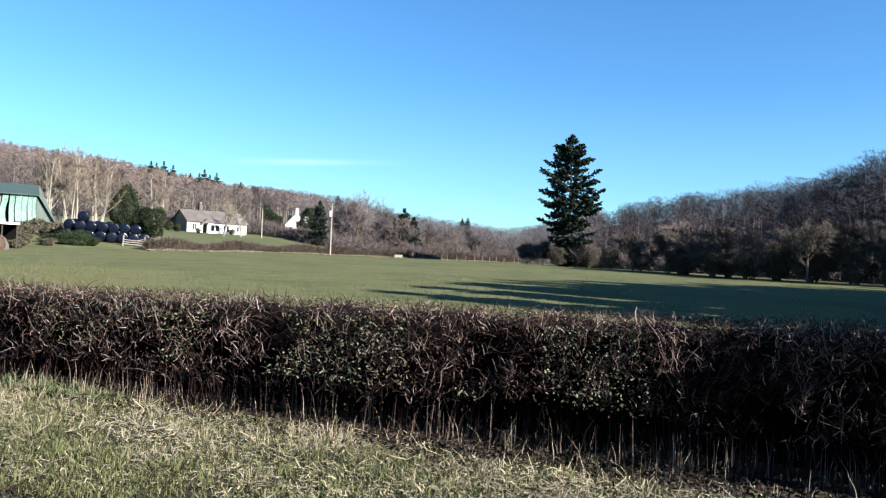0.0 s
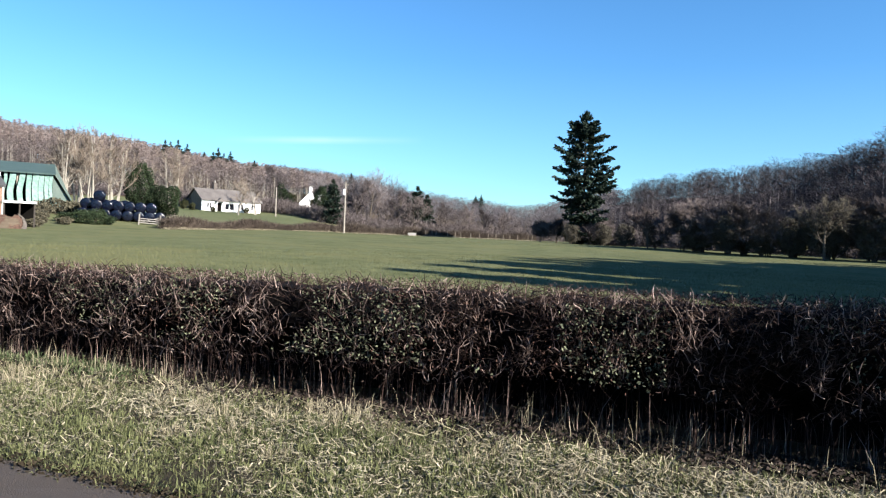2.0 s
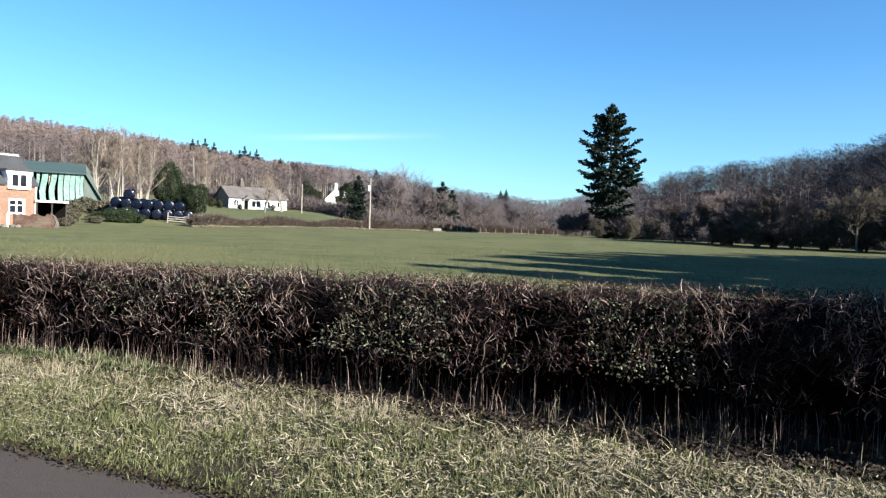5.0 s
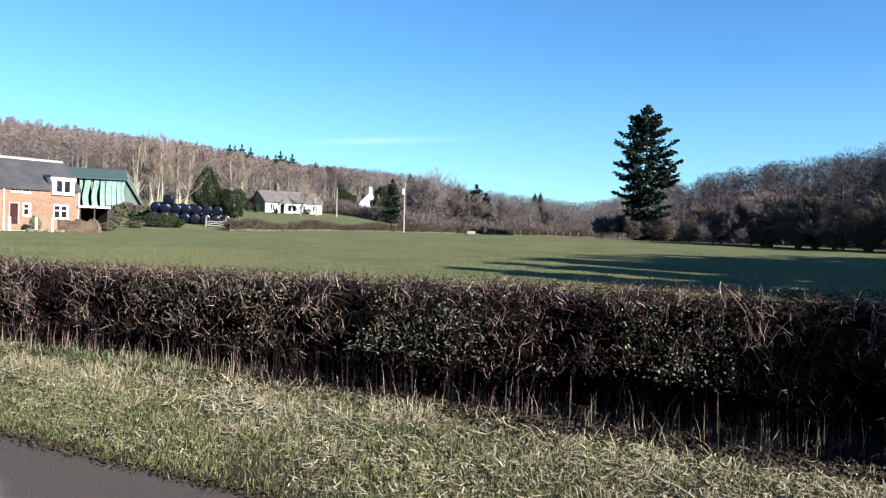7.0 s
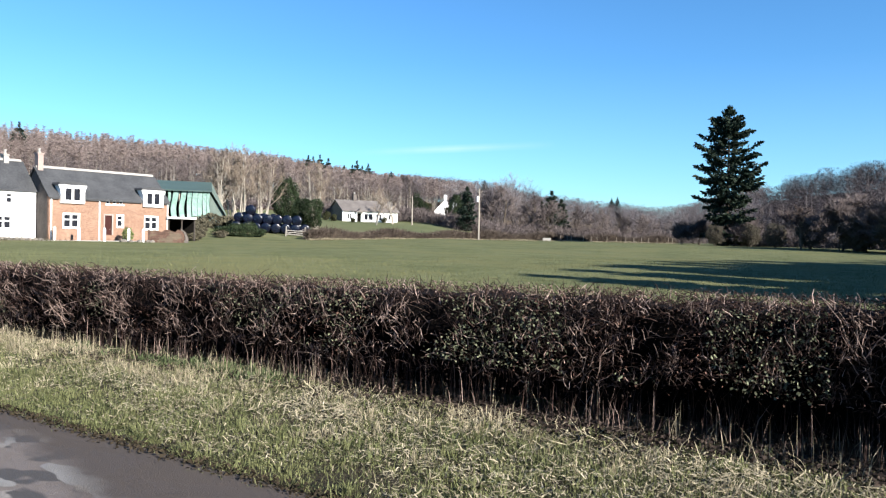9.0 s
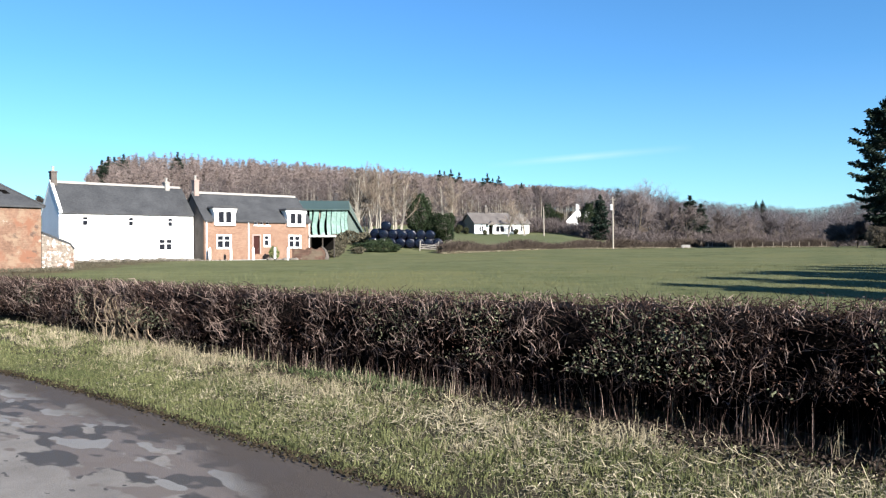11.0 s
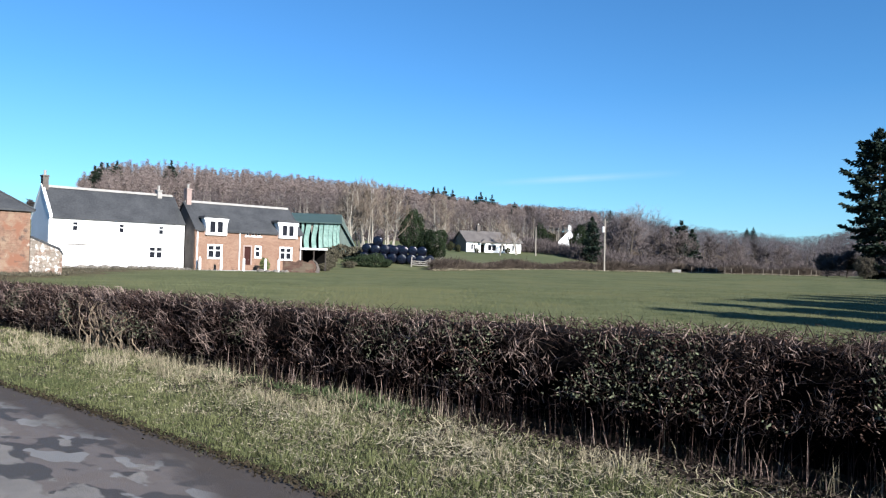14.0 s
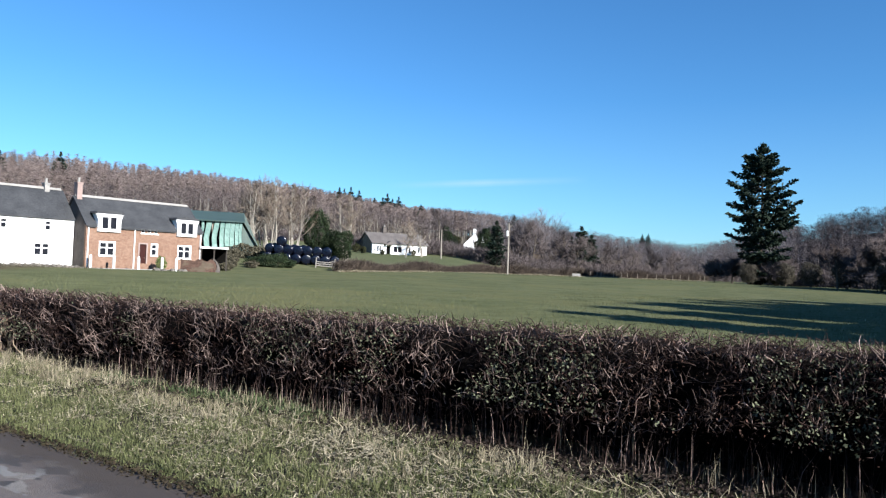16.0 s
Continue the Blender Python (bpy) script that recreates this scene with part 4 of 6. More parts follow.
def litter(name, label, n, u0, u1, v0, v1, lmin, lmax, width, material, seed, toward=0.0):
    """Thatch of dead stalks lying about in all directions."""
    r = np.random.default_rng(seed)
    u, v = r.uniform(u0, u1, n), r.uniform(v0, v1, n)
    w = np.array([noise.noise((a * 0.8, b * 1.1, seed)) for a, b in zip(u, v)])
    keep = r.uniform(0, 1, n) < np.clip(0.38 + 0.9 * w + toward * (0.35 * (v - v0) / (v1 - v0) + 0.11 * (3.6 - u)), 0.06, 1)
    u, v = u[keep], v[keep]
    n = len(u)
    v = on_verge(u, v)
    keep = bare_foot(r, u, v)
    u, v, n = u[keep], v[keep], int(keep.sum())
    a, el = r.uniform(0, 2 * np.pi, n), np.abs(r.normal(0.12, 0.22, n))
    L = r.uniform(lmin, lmax, n)
    p = np.column_stack([u * UX + v * 0.3221, u * UY + v * 0.9467, r.uniform(0.0, 0.045, n)])
    d = np.column_stack([np.cos(a) * np.cos(el), np.sin(a) * np.cos(el), np.sin(el)]) * L[:, None]
    kink = r.normal(0, 0.12, (n, 3)) * L[:, None]
    side = np.cross(d, np.array([0, 0, 1.0]))
    side /= np.linalg.norm(side, axis=1)[:, None] + 1e-9
    side = (side + np.array([0, 0, 0.6]) * r.uniform(-1, 1, (n, 1))) * (width * r.uniform(0.5, 1.5, n))[:, None]
    m = p + d * 0.5 + kink
    e = p + d
    quad = np.stack([p - side, p + side, m + side, m - side, m - side, m + side, e + side * 0.4, e - side * 0.4], 1).reshape(-1, 3)
    return tagged(new(name, array_mesh(name, quad, 4, material)), label, "grass", kind="stuff")


def tufts(name, label, n, u0, u1, v0, v1, per, hmin, hmax, width, material, seed, bias=0.0):
    """Clumps of blades that spread from a common root."""
    r = np.random.default_rng(seed)
    u, v = r.uniform(u0, u1, n), v0 + (v1 - v0) * r.uniform(0, 1, n) ** (1 / (1 + bias))
    keep = np.array([noise.noise((a * 0.7, b * 0.9, seed)) for a, b in zip(u, v)]) + r.normal(0, 0.2, n) > -0.05
    u, v = u[keep], v[keep]
    v = on_verge(u, v)
    keep = bare_foot(r, u, v)
    u, v = u[keep], v[keep]
    size = r.uniform(0.4, 1.0, len(u))
    u, v, size = np.repeat(u, per), np.repeat(v, per), np.repeat(size, per)
    n = len(u)
    a, le = r.uniform(0, 2 * np.pi, n), np.abs(r.normal(0.9, 0.6, n))
    rad = np.abs(r.normal(0, 0.045, n)) * (0.5 + size)
    u, v = u + rad * np.cos(a), v + rad * np.sin(a)
    a = a + r.normal(0, 0.6, n) + 0.33
    h = r.uniform(hmin, hmax, n) * size
    out = np.column_stack([-np.cos(a), np.sin(a), 0 * a])
    p = np.column_stack([u * UX + v * 0.3221, u * UY + v * 0.9467, np.full(n, -0.01)])
    up = np.array([0, 0, 1.0])
    rise = h / np.sqrt(1 + le * le)
    p1 = p + out * (h * le * 0.35)[:, None] + up * (rise * 0.75)[:, None]
    p2 = p + out * (h * le)[:, None] + up * (rise * np.where(le > 0.9, 0.5, 1.0))[:, None]
    b = a + np.pi / 2 + r.normal(0, 0.6, n)
    w = np.column_stack([np.cos(b), np.sin(b), 0 * b]) * (width * r.uniform(0.6, 1.4, n))[:, None]
    tri = np.stack([p - w, p + w, p1 + w * 0.8, p - w, p1 + w * 0.8, p1 - w * 0.8, p1 - w * 0.8, p1 + w * 0.8, p2], 1).reshape(-1, 3)
    return tagged(new(name, array_mesh(name, tri, 3, material)), label, "grass", kind="stuff")


blades("grass", "short green grass on the lane verge", 200000, -3.5, 11, ROAD_FAR - 0.03, 6.0, 0.02, 0.08, 0.0028, 0.9, M_BLADE, 41, clump=-0.8, toward=-0.05)
tufts("grass", "thicker green tufts of grass on the lane verge", 2600, -3.5, 12, ROAD_FAR + 0.05, 6.0, 34, 0.05, 0.14, 0.003, M_BLADE, 51)
tufts("grass", "green tufts of grass along the lane edge", 1500, -3.5, 14, ROAD_FAR - 0.02, ROAD_FAR + 1.1, 34, 0.04, 0.11, 0.003, M_BLADE, 54)
tufts("dry_grass", "tall bleached grass tufts before the hedge", 260, 2.5, 13, 5.1, 6.15, 34, 0.08, 0.26, 0.0026, M_STRAW, 55)
litter("dry_grass", "matted straw-coloured dead grass on the verge", 62000, -3.5, 12, ROAD_FAR + 0.2, 5.95, 0.02, 0.08, 0.0032, M_STRAW, 42, 0.65)
litter("dry_stalk", "long fallen straw stalks on the verge", 4200, -3.5, 10, 4.6, 5.8, 0.08, 0.24, 0.0032, M_STRAW, 48, 0.5)
tufts("dry_grass", "bleached tufts of dead grass on the verge", 680, -3.5, 12, ROAD_FAR + 0.4, 6.12, 36, 0.05, 0.17, 0.0024, M_STRAW, 46, bias=1.2)
blades("grass", "short green verge grass beside the added holly", 30000, -14, -3.5, ROAD_FAR - 0.02, 6.0, 0.03, 0.09, 0.005, 0.8, M_BLADE, 60, clump=-0.6)
litter("dry_grass", "dead grass on the verge beside the added holly", 12000, -14, -3.5, ROAD_FAR + 0.2, 5.95, 0.03, 0.1, 0.004, M_STRAW, 61, 0.2)
blades("grass", "green verge grass farther along the lane", 60000, 11, 48, ROAD_FAR - 0.02, 6.3, 0.04, 0.1, 0.007, 0.8, M_BLADE, 43, clump=-0.3)
litter("dry_grass", "straw-coloured dead grass farther along the verge", 40000, 12, 48, ROAD_FAR + 0.2, 6.3, 0.04, 0.13, 0.0042, M_STRAW, 44, 0.6)
tufts("dry_grass", "bleached tufts of dead grass farther along the verge", 700, 12, 40, ROAD_FAR + 0.5, 6.3, 26, 0.08, 0.2, 0.005, M_STRAW, 53, bias=1.2)
blades("dry_stalk", "upright dead pale stalks along the foot of the hedge", 2600, -4, 16, 5.7, 6.35, 0.06, 0.36, 0.0021, 0.6, M_STRAW, 45, clump=0.05)
shoots = blades("hedge_shoot", "bare pale upright shoots at the foot of the hedge", 1100, -4, 12, 5.95, 6.3, 0.14, 0.5, 0.0022, 0.4, M_TWIGPALE, 56, clump=0.1)
tagged(shoots, "bare pale upright shoots at the foot of the hedge", "hedge", kind="stuff")
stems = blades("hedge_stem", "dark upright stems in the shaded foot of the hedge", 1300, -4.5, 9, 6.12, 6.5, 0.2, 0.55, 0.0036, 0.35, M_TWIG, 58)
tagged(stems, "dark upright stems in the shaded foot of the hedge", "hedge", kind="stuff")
nettles = tufts("nettle", "low green nettles at the foot of the hedge", 300, 5.2, 9.0, 5.7, 6.14, 24, 0.06, 0.18, 0.006, M_NETTLE, 57)
tagged(nettles, "low green nettles at the foot of the hedge", "weed", kind="stuff")
blades("weeds", "rough dead weeds round the barn", 9000, 40, 62, 7.6, 15.5, 0.15, 0.5, 0.012, 0.8, M_SCRUB, 47, clump=-0.1)
blades("weeds", "rough dead weeds before the white farmhouse", 5000, 62.5, 68, 26, 42, 0.15, 0.55, 0.012, 0.8, M_SCRUB, 49, clump=-0.1)


def pasture_blades(seed, n):
    """Short grass over the pasture: blades near the hedge, broader tussocks far off, with a share of bleached ones."""
    r = np.random.default_rng(seed)
    az = np.radians(r.uniform(-40, 58, n))
    rr = np.exp(r.uniform(math.log(7.0), math.log(165), n))
    x, y = -rr * np.sin(az), rr * np.cos(az)
    keep = (x * 0.3221 + y * 0.9467 > 7.25) & (rr < np.interp(np.degrees(az), [-40, -30, -15, -7, *AZ_B[2:]], [90, 98, 125, 160, *(RB[2:] - 2)])) & (x * YARD[0] + y * YARD[1] < YARD[2] + 1.0)
    x, y, rr = x[keep], y[keep], rr[keep]
    n = len(x)
    z = land(x, y) + 0.12 * np.sin(x * 0.11 + 1) * np.cos(y * 0.13) * (rr > 20) - 0.012
    a = r.uniform(0, 2 * np.pi, n)
    h = r.uniform(0.045, 0.1, n) * np.interp(rr, [20, 90], [1.0, 0.5])
    w = np.maximum(0.003, rr * 0.00026) * r.uniform(0.6, 1.4, n)
    out = np.column_stack([np.cos(a), np.sin(a), 0 * a])
    p = np.column_stack([x, y, z])
    tip = p + np.column_stack([r.normal(0, 0.03, n), r.normal(0, 0.03, n), h])
    tri = np.stack([p - out * w[:, None], p + out * w[:, None], tip], 1)
    tagged(new("pasture_grass", array_mesh("pasture_grass", tri.reshape(-1, 3), 3, M_FIELD)), "short green winter grass of the pasture", "grass", kind="stuff")


pasture_blades(71, 560000)


def road_debris(seed, n, u1, middle, spread, lo, hi, zhi, material, label):
    """Crumbs of soil and dead leaves along a strip beside the lane."""
    r = np.random.default_rng(seed)
    u = r.uniform(-3.5, u1, n)
    v = on_verge(u, middle + r.normal(0, spread, n))
    c = np.column_stack([u * UX + v * 0.3221, u * UY + v * 0.9467, r.uniform(0.02, zhi, n)])
    t1 = r.normal(0, 1, (n, 3)) * np.array([1, 1, 0.25])
    t1 /= np.linalg.norm(t1, axis=1)[:, None]
    t2 = np.cross(t1, r.normal(0, 1, (n, 3)))
    t2 /= np.linalg.norm(t2, axis=1)[:, None]
    k = r.uniform(lo, hi, (n, 1))
    q = np.stack([c - t1 * k, c - t2 * k * 0.7, c + t1 * k, c + t2 * k * 0.7], 1).reshape(-1, 3)
    tagged(new("leaf_litter", array_mesh("leaf_litter", q, 4, material)), label, "litter", kind="stuff")


road_debris(50, 16000, 30, ROAD_FAR + 0.0, 0.055, 0.005, 0.02, 0.045, M_SOIL, "dark soil crumbs and dead leaves along the lane edge")
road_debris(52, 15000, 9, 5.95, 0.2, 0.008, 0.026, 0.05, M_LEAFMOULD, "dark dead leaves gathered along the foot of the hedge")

# ---- houses ----
def wall(b, x0, x1, z0, z1, y0, y1, holes=()):
    """An upright wall along x with openings (x0, x1, z0, z1) cut through it."""
    xs = sorted({x0, x1, *[h[0] for h in holes], *[h[1] for h in holes]})
    zs = sorted({z0, z1, *[h[2] for h in holes], *[h[3] for h in holes]})
    for i in range(len(xs) - 1):
        for j in range(len(zs) - 1):
            cx, cz = (xs[i] + xs[i + 1]) / 2, (zs[j] + zs[j + 1]) / 2
            if not any(h[0] < cx < h[1] and h[2] < cz < h[3] for h in holes):
                b.box(xs[i], xs[i + 1], y0, y1, zs[j], zs[j + 1])


def window(parent, x0, x1, z0, z1, y, lights=2, bars=1, surround=None, proud=0.03, m_frame=None):
    """A sash window in an opening of a wall whose outer face is at y: frame, panes, sill."""
    w = new("window")
    w.parent = parent
    m_frame = m_frame or M_WHITETRIM
    b = Build()
    t = 0.07
    b.box(x0, x0 + t, y + 0.08, y + 0.16, z0, z1), b.box(x1 - t, x1, y + 0.08, y + 0.16, z0, z1)
    b.box(x0 + t, x1 - t, y + 0.08, y + 0.16, z0, z0 + t), b.box(x0 + t, x1 - t, y + 0.08, y + 0.16, z1 - t, z1)
    for i in range(1, lights):
        c = x0 + (x1 - x0) * i / lights
        b.box(c - 0.09, c + 0.09, y + 0.06, y + 0.15, z0 + t, z1 - t)
    for i in range(bars):
        c = z0 + (z1 - z0) * (i + 1.2) / (bars + 1)
        b.box(x0 + t, x1 - t, y + 0.085, y + 0.155, c - 0.05, c + 0.05)
    part("window_frame", b, m_frame, w)
    b = Build()
    b.box(x0 + 0.01, x1 - 0.01, y + 0.11, y + 0.13, z0 + 0.01, z1 - 0.01)
    part("pane", b, M_GLASS, w)
    b = Build()
    b.box(x0 - 0.1, x1 + 0.1, y - 0.08, y + 0.06, z0 - 0.12, z0 - 0.003)
    part("window_sill", b, surround or m_frame, w)
    if surround:
        b = Build()
        b.box(x0 - 0.1, x0 - 0.003, y - proud, y + 0.05, z0, z1), b.box(x1 + 0.003, x1 + 0.1, y - proud, y + 0.05, z0, z1)
        b.box(x0 - 0.1, x1 + 0.1, y - proud, y + 0.05, z1 + 0.003, z1 + 0.12)
        part("window_surround", b, surround, w)
    return w


def chimney(parent, x, y, z0, z1, w, d, material, pots=2):
    b = Build()
    b.box(x - w / 2, x + w / 2, y - d / 2, y + d / 2, z0, z1)
    b.box(x - w / 2 - 0.06, x + w / 2 + 0.06, y - d / 2 - 0.06, y + d / 2 + 0.06, z1, z1 + 0.14)
    c = part("chimney", b, material, parent)
    for i in range(pots):
        p = Build()
        px = x + (i - (pots - 1) / 2) * 0.4
        p.tube([(px, y, z1 + 0.14), (px, y, z1 + 0.3), (px, y, z1 + 0.62)], [0.15, 0.12, 0.14], 8)
        part("chimney_pot", p, M_LEAD, c)


def gable_roof(parent, x0, x1, y0, y1, ze, zr, over=0.15, material=None, ridge=True):
    ym = (y0 + y1) / 2
    k = (zr - ze) / (ym - y0)
    b = Build()
    ya, yb = y0 - over, y1 + over
    za = ze - over * k
    b.prism([(ya, za + 0.12), (ym, zr + 0.12), (yb, za + 0.12), (yb, za), (ym, zr), (ya, za)], 0, x0, x1)
    part("roof", b, material or M_SLATE, parent)
    if ridge:
        b = Build()
        b.prism([(ym - 0.16, zr + 0.06), (ym, zr + 0.3), (ym + 0.16, zr + 0.06)], 0, x0 + 0.2, x1 - 0.2)
        part("ridge", b, M_LEAD, parent, "pale ridge tiles")


def gable_wall(b, x0, x1, y0, y1, ze, zr, z0):
    b.prism([(y0, z0), (y1, z0), (y1, ze), ((y0 + y1) / 2, zr), (y0, ze)], 0, x0, x1)


HOUSE = pose(-47.85, 66.69, 0.0, 0, 0, 63.0)


def brick_house():
    h = empty("brick_house", HOUSE, "two-storey orange brick farmhouse with slate roof and white dormers", "house")
    X0, X1, Y1, ZE, ZR = -5.55, 6.9, 6.2, 4.35, 7.1
    wins = [(-4.15, -2.7, 1.42, 2.7), (1.2, 1.78, 1.6, 2.72), (4.2, 5.6, 1.42, 2.7)]
    door = (-0.1, 0.62, 0.25, 2.7)
    slots = [(0.0 + 0.68 * i, 0.42 + 0.68 * i, 3.85, 4.28) for i in range(3)]
    b = Build()
    wall(b, X0, X1, -0.4, ZE, 0, 0.35, wins + [door] + slots)
    b.box(X0, X1, Y1 - 0.35, Y1, -0.4, ZE)
    part("wall", b, M_BRICK, h)
    for a in (X0, X1 - 0.35):
        b = Build()
        gable_wall(b, a, a + 0.35, 0.35, Y1 - 0.35, ZE, ZR - 0.2, -0.4)
        part("gable", b, M_STONE, h, "grey stone gable wall")
    gable_roof(h, X0 - 0.1, X1 + 0.1, 0, Y1, ZE, ZR)
    for w in (wins[0], wins[2]):
        window(h, *w, 0, 2, 1, M_WHITETRIM)
    window(h, *wins[1], 0, 1, 1, M_WHITETRIM)
    for s in slots:
        window(h, *s, 0, 1, 0)
    b = Build()
    b.box(door[0] + 0.01, door[1] - 0.01, 0.12, 0.18, door[2], door[3] - 0.01)
    d = part("door", b, M_DOOR, h, "dark red plank door")
    b = Build()
    b.tube([(door[1] - 0.15, 0.1, 1.3), (door[1] - 0.15, 0.02, 1.3)], [0.03, 0.03], 6)
    part("handle", b, M_LEAD, d)
    b = Build()
    b.box(door[0] - 0.15, door[0] - 0.003, -0.04, 0.1, 0.2, 2.85), b.box(door[1] + 0.003, door[1] + 0.15, -0.04, 0.1, 0.2, 2.85)
    b.box(door[0] - 0.003, door[1] + 0.003, -0.04, 0.1, 2.703, 2.85)
    part("door_surround", b, M_PINKSTONE, h)
    # wall-head dormers
    for x in (-3.4, 5.0):
        dm = new("dormer")
        dm.parent = h
        b = Build()
        wall(b, x - 1.15, x + 1.15, 3.75, 5.5, -0.24, 0.2, [(x - 0.78, x + 0.78, 3.95, 5.25)])
        part("dormer_wall", b, M_WHITETRIM, dm)
        for q in (x - 1.15, x + 0.95):
            b = Build()
            b.box(q, q + 0.2, 0.203, 2.0, 4.2, 5.5)
            part("dormer_cheek", b, M_WHITETRIM, dm)
        b = Build()
        b.prism([(x - 1.4, 5.502), (x + 1.4, 5.502), (x + 1.25, 5.72), (x, 5.86), (x - 1.25, 5.72)], 1, -0.25, 2.6)
        part("dormer_roof", b, M_SLATE, dm)
        b = Build()
        for x0, x1 in ((x - 0.78, x - 0.7), (x + 0.7, x + 0.78), (x - 0.11, x + 0.11)):
            b.box(x0, x1, -0.2, -0.1, 3.95, 5.25)
        for x0, x1 in ((x - 0.7, x - 0.11), (x + 0.11, x + 0.7)):
            b.box(x0, x1, -0.2, -0.1, 3.95, 4.05), b.box(x0, x1, -0.2, -0.1, 5.17, 5.25)
        part("window_frame", b, M_WHITETRIM, dm)
        for x0, x1 in ((x - 0.7, x - 0.11), (x + 0.11, x + 0.7)):
            b = Build()
            b.box(x0, x1, -0.16, -0.14, 4.05, 5.17)
            part("pane", b, M_GLASS, dm)
        for q in (-1, 1):
            b = Build()
            b.prism([(x + q * 1.15, 4.9), (x + q * 1.36, 5.48), (x + q * 1.15, 5.48)], 1, -0.22, 0.0)
            part("bracket", b, M_WHITETRIM, dm)
    for x in (-0.7, -5.35, 6.72):
        b = Build()
        b.tube([(x, -0.07, 0.2), (x, -0.07, 4.2)], [0.07, 0.07], 8)
        part("drainpipe", b, M_WHITETRIM, h)
    b = Build()
    for x0, x1 in ((-5.5, -4.65), (-2.15, 3.75), (6.25, 6.9)):
        b.box(x0, x1, -0.22, -0.1, 4.1, 4.2)
    part("gutter", b, M_SLATE, h)
    b = Build()
    b.box(X0, X1, -0.05, -0.003, 0.0, 0.75)
    part("plinth", b, M_BRICK, h, "brick base course")
    chimney(h, X0 + 0.4, Y1 / 2, 6.6, 8.45, 0.5, 0.75, M_PINKSTONE, 1)


def white_house():
    h = empty("white_house", HOUSE, "long two-storey whitewashed farmhouse with a slate roof", "house")
    X0, X1, Y0, Y1, ZE, ZR = -18.5, -5.65, 2.5, 8.7, 4.85, 7.7
    ups = [(x - 0.27, x + 0.27, 3.6, 4.5) for x in (-16.2, -11.95, -8.05)]
    low = (-9.2, -7.85, 1.2, 2.35)
    slit = (-12.1, -11.9, 1.3, 2.0)
    b = Build()
    wall(b, X0, X1, -0.5, ZE, Y0, Y0 + 0.4, ups + [low, slit])
    b.box(X0, X1, Y1 - 0.4, Y1, -0.5, ZE)
    gable_wall(b, X0, X0 + 0.4, Y0 + 0.4, Y1 - 0.4, ZE + 0.25, ZR + 0.15, -0.5)
    gable_wall(b, X1 - 0.4, X1, Y0 + 0.4, Y1 - 0.4, ZE, ZR - 0.2, -0.5)
    part("wall", b, M_WHITE, h)
    gable_roof(h, X0 + 0.25, X1 + 0.05, Y0, Y1, ZE, ZR)
    b = Build()
    ym = (Y0 + Y1) / 2
    b.prism([(Y0 - 0.2, ZE - 0.1), (Y0 - 0.2, ZE + 0.2), (ym, ZR + 0.36), (Y1 + 0.2, ZE + 0.2), (Y1 + 0.2, ZE - 0.1), (ym, ZR + 0.02)], 0, X0 - 0.03, X0 + 0.24)
    part("skew", b, M_WHITE, h, "white coping along the gable")
    for w in ups:
        window(h, *w, Y0, 1, 1)
    window(h, *low, Y0, 2, 1)
    window(h, *slit, Y0, 1, 0)
    chimney(h, X0 + 0.3, ym, 7.5, 8.75, 0.5, 0.8, M_STONE, 1)
    chimney(h, X1 - 1.6, ym, 7.4, 8.25, 0.45, 0.7, M_LEAD, 1)
    b = Build()
    b.box(-17.0, -15.2, Y0 - 0.03, Y0 - 0.003, 2.3, 2.4)
    part("ledge", b, M_STONE, h)


brick_house()
white_house()

BARN = pose(-45.42, 31.3, 0.0, 0, 0, 70.0)


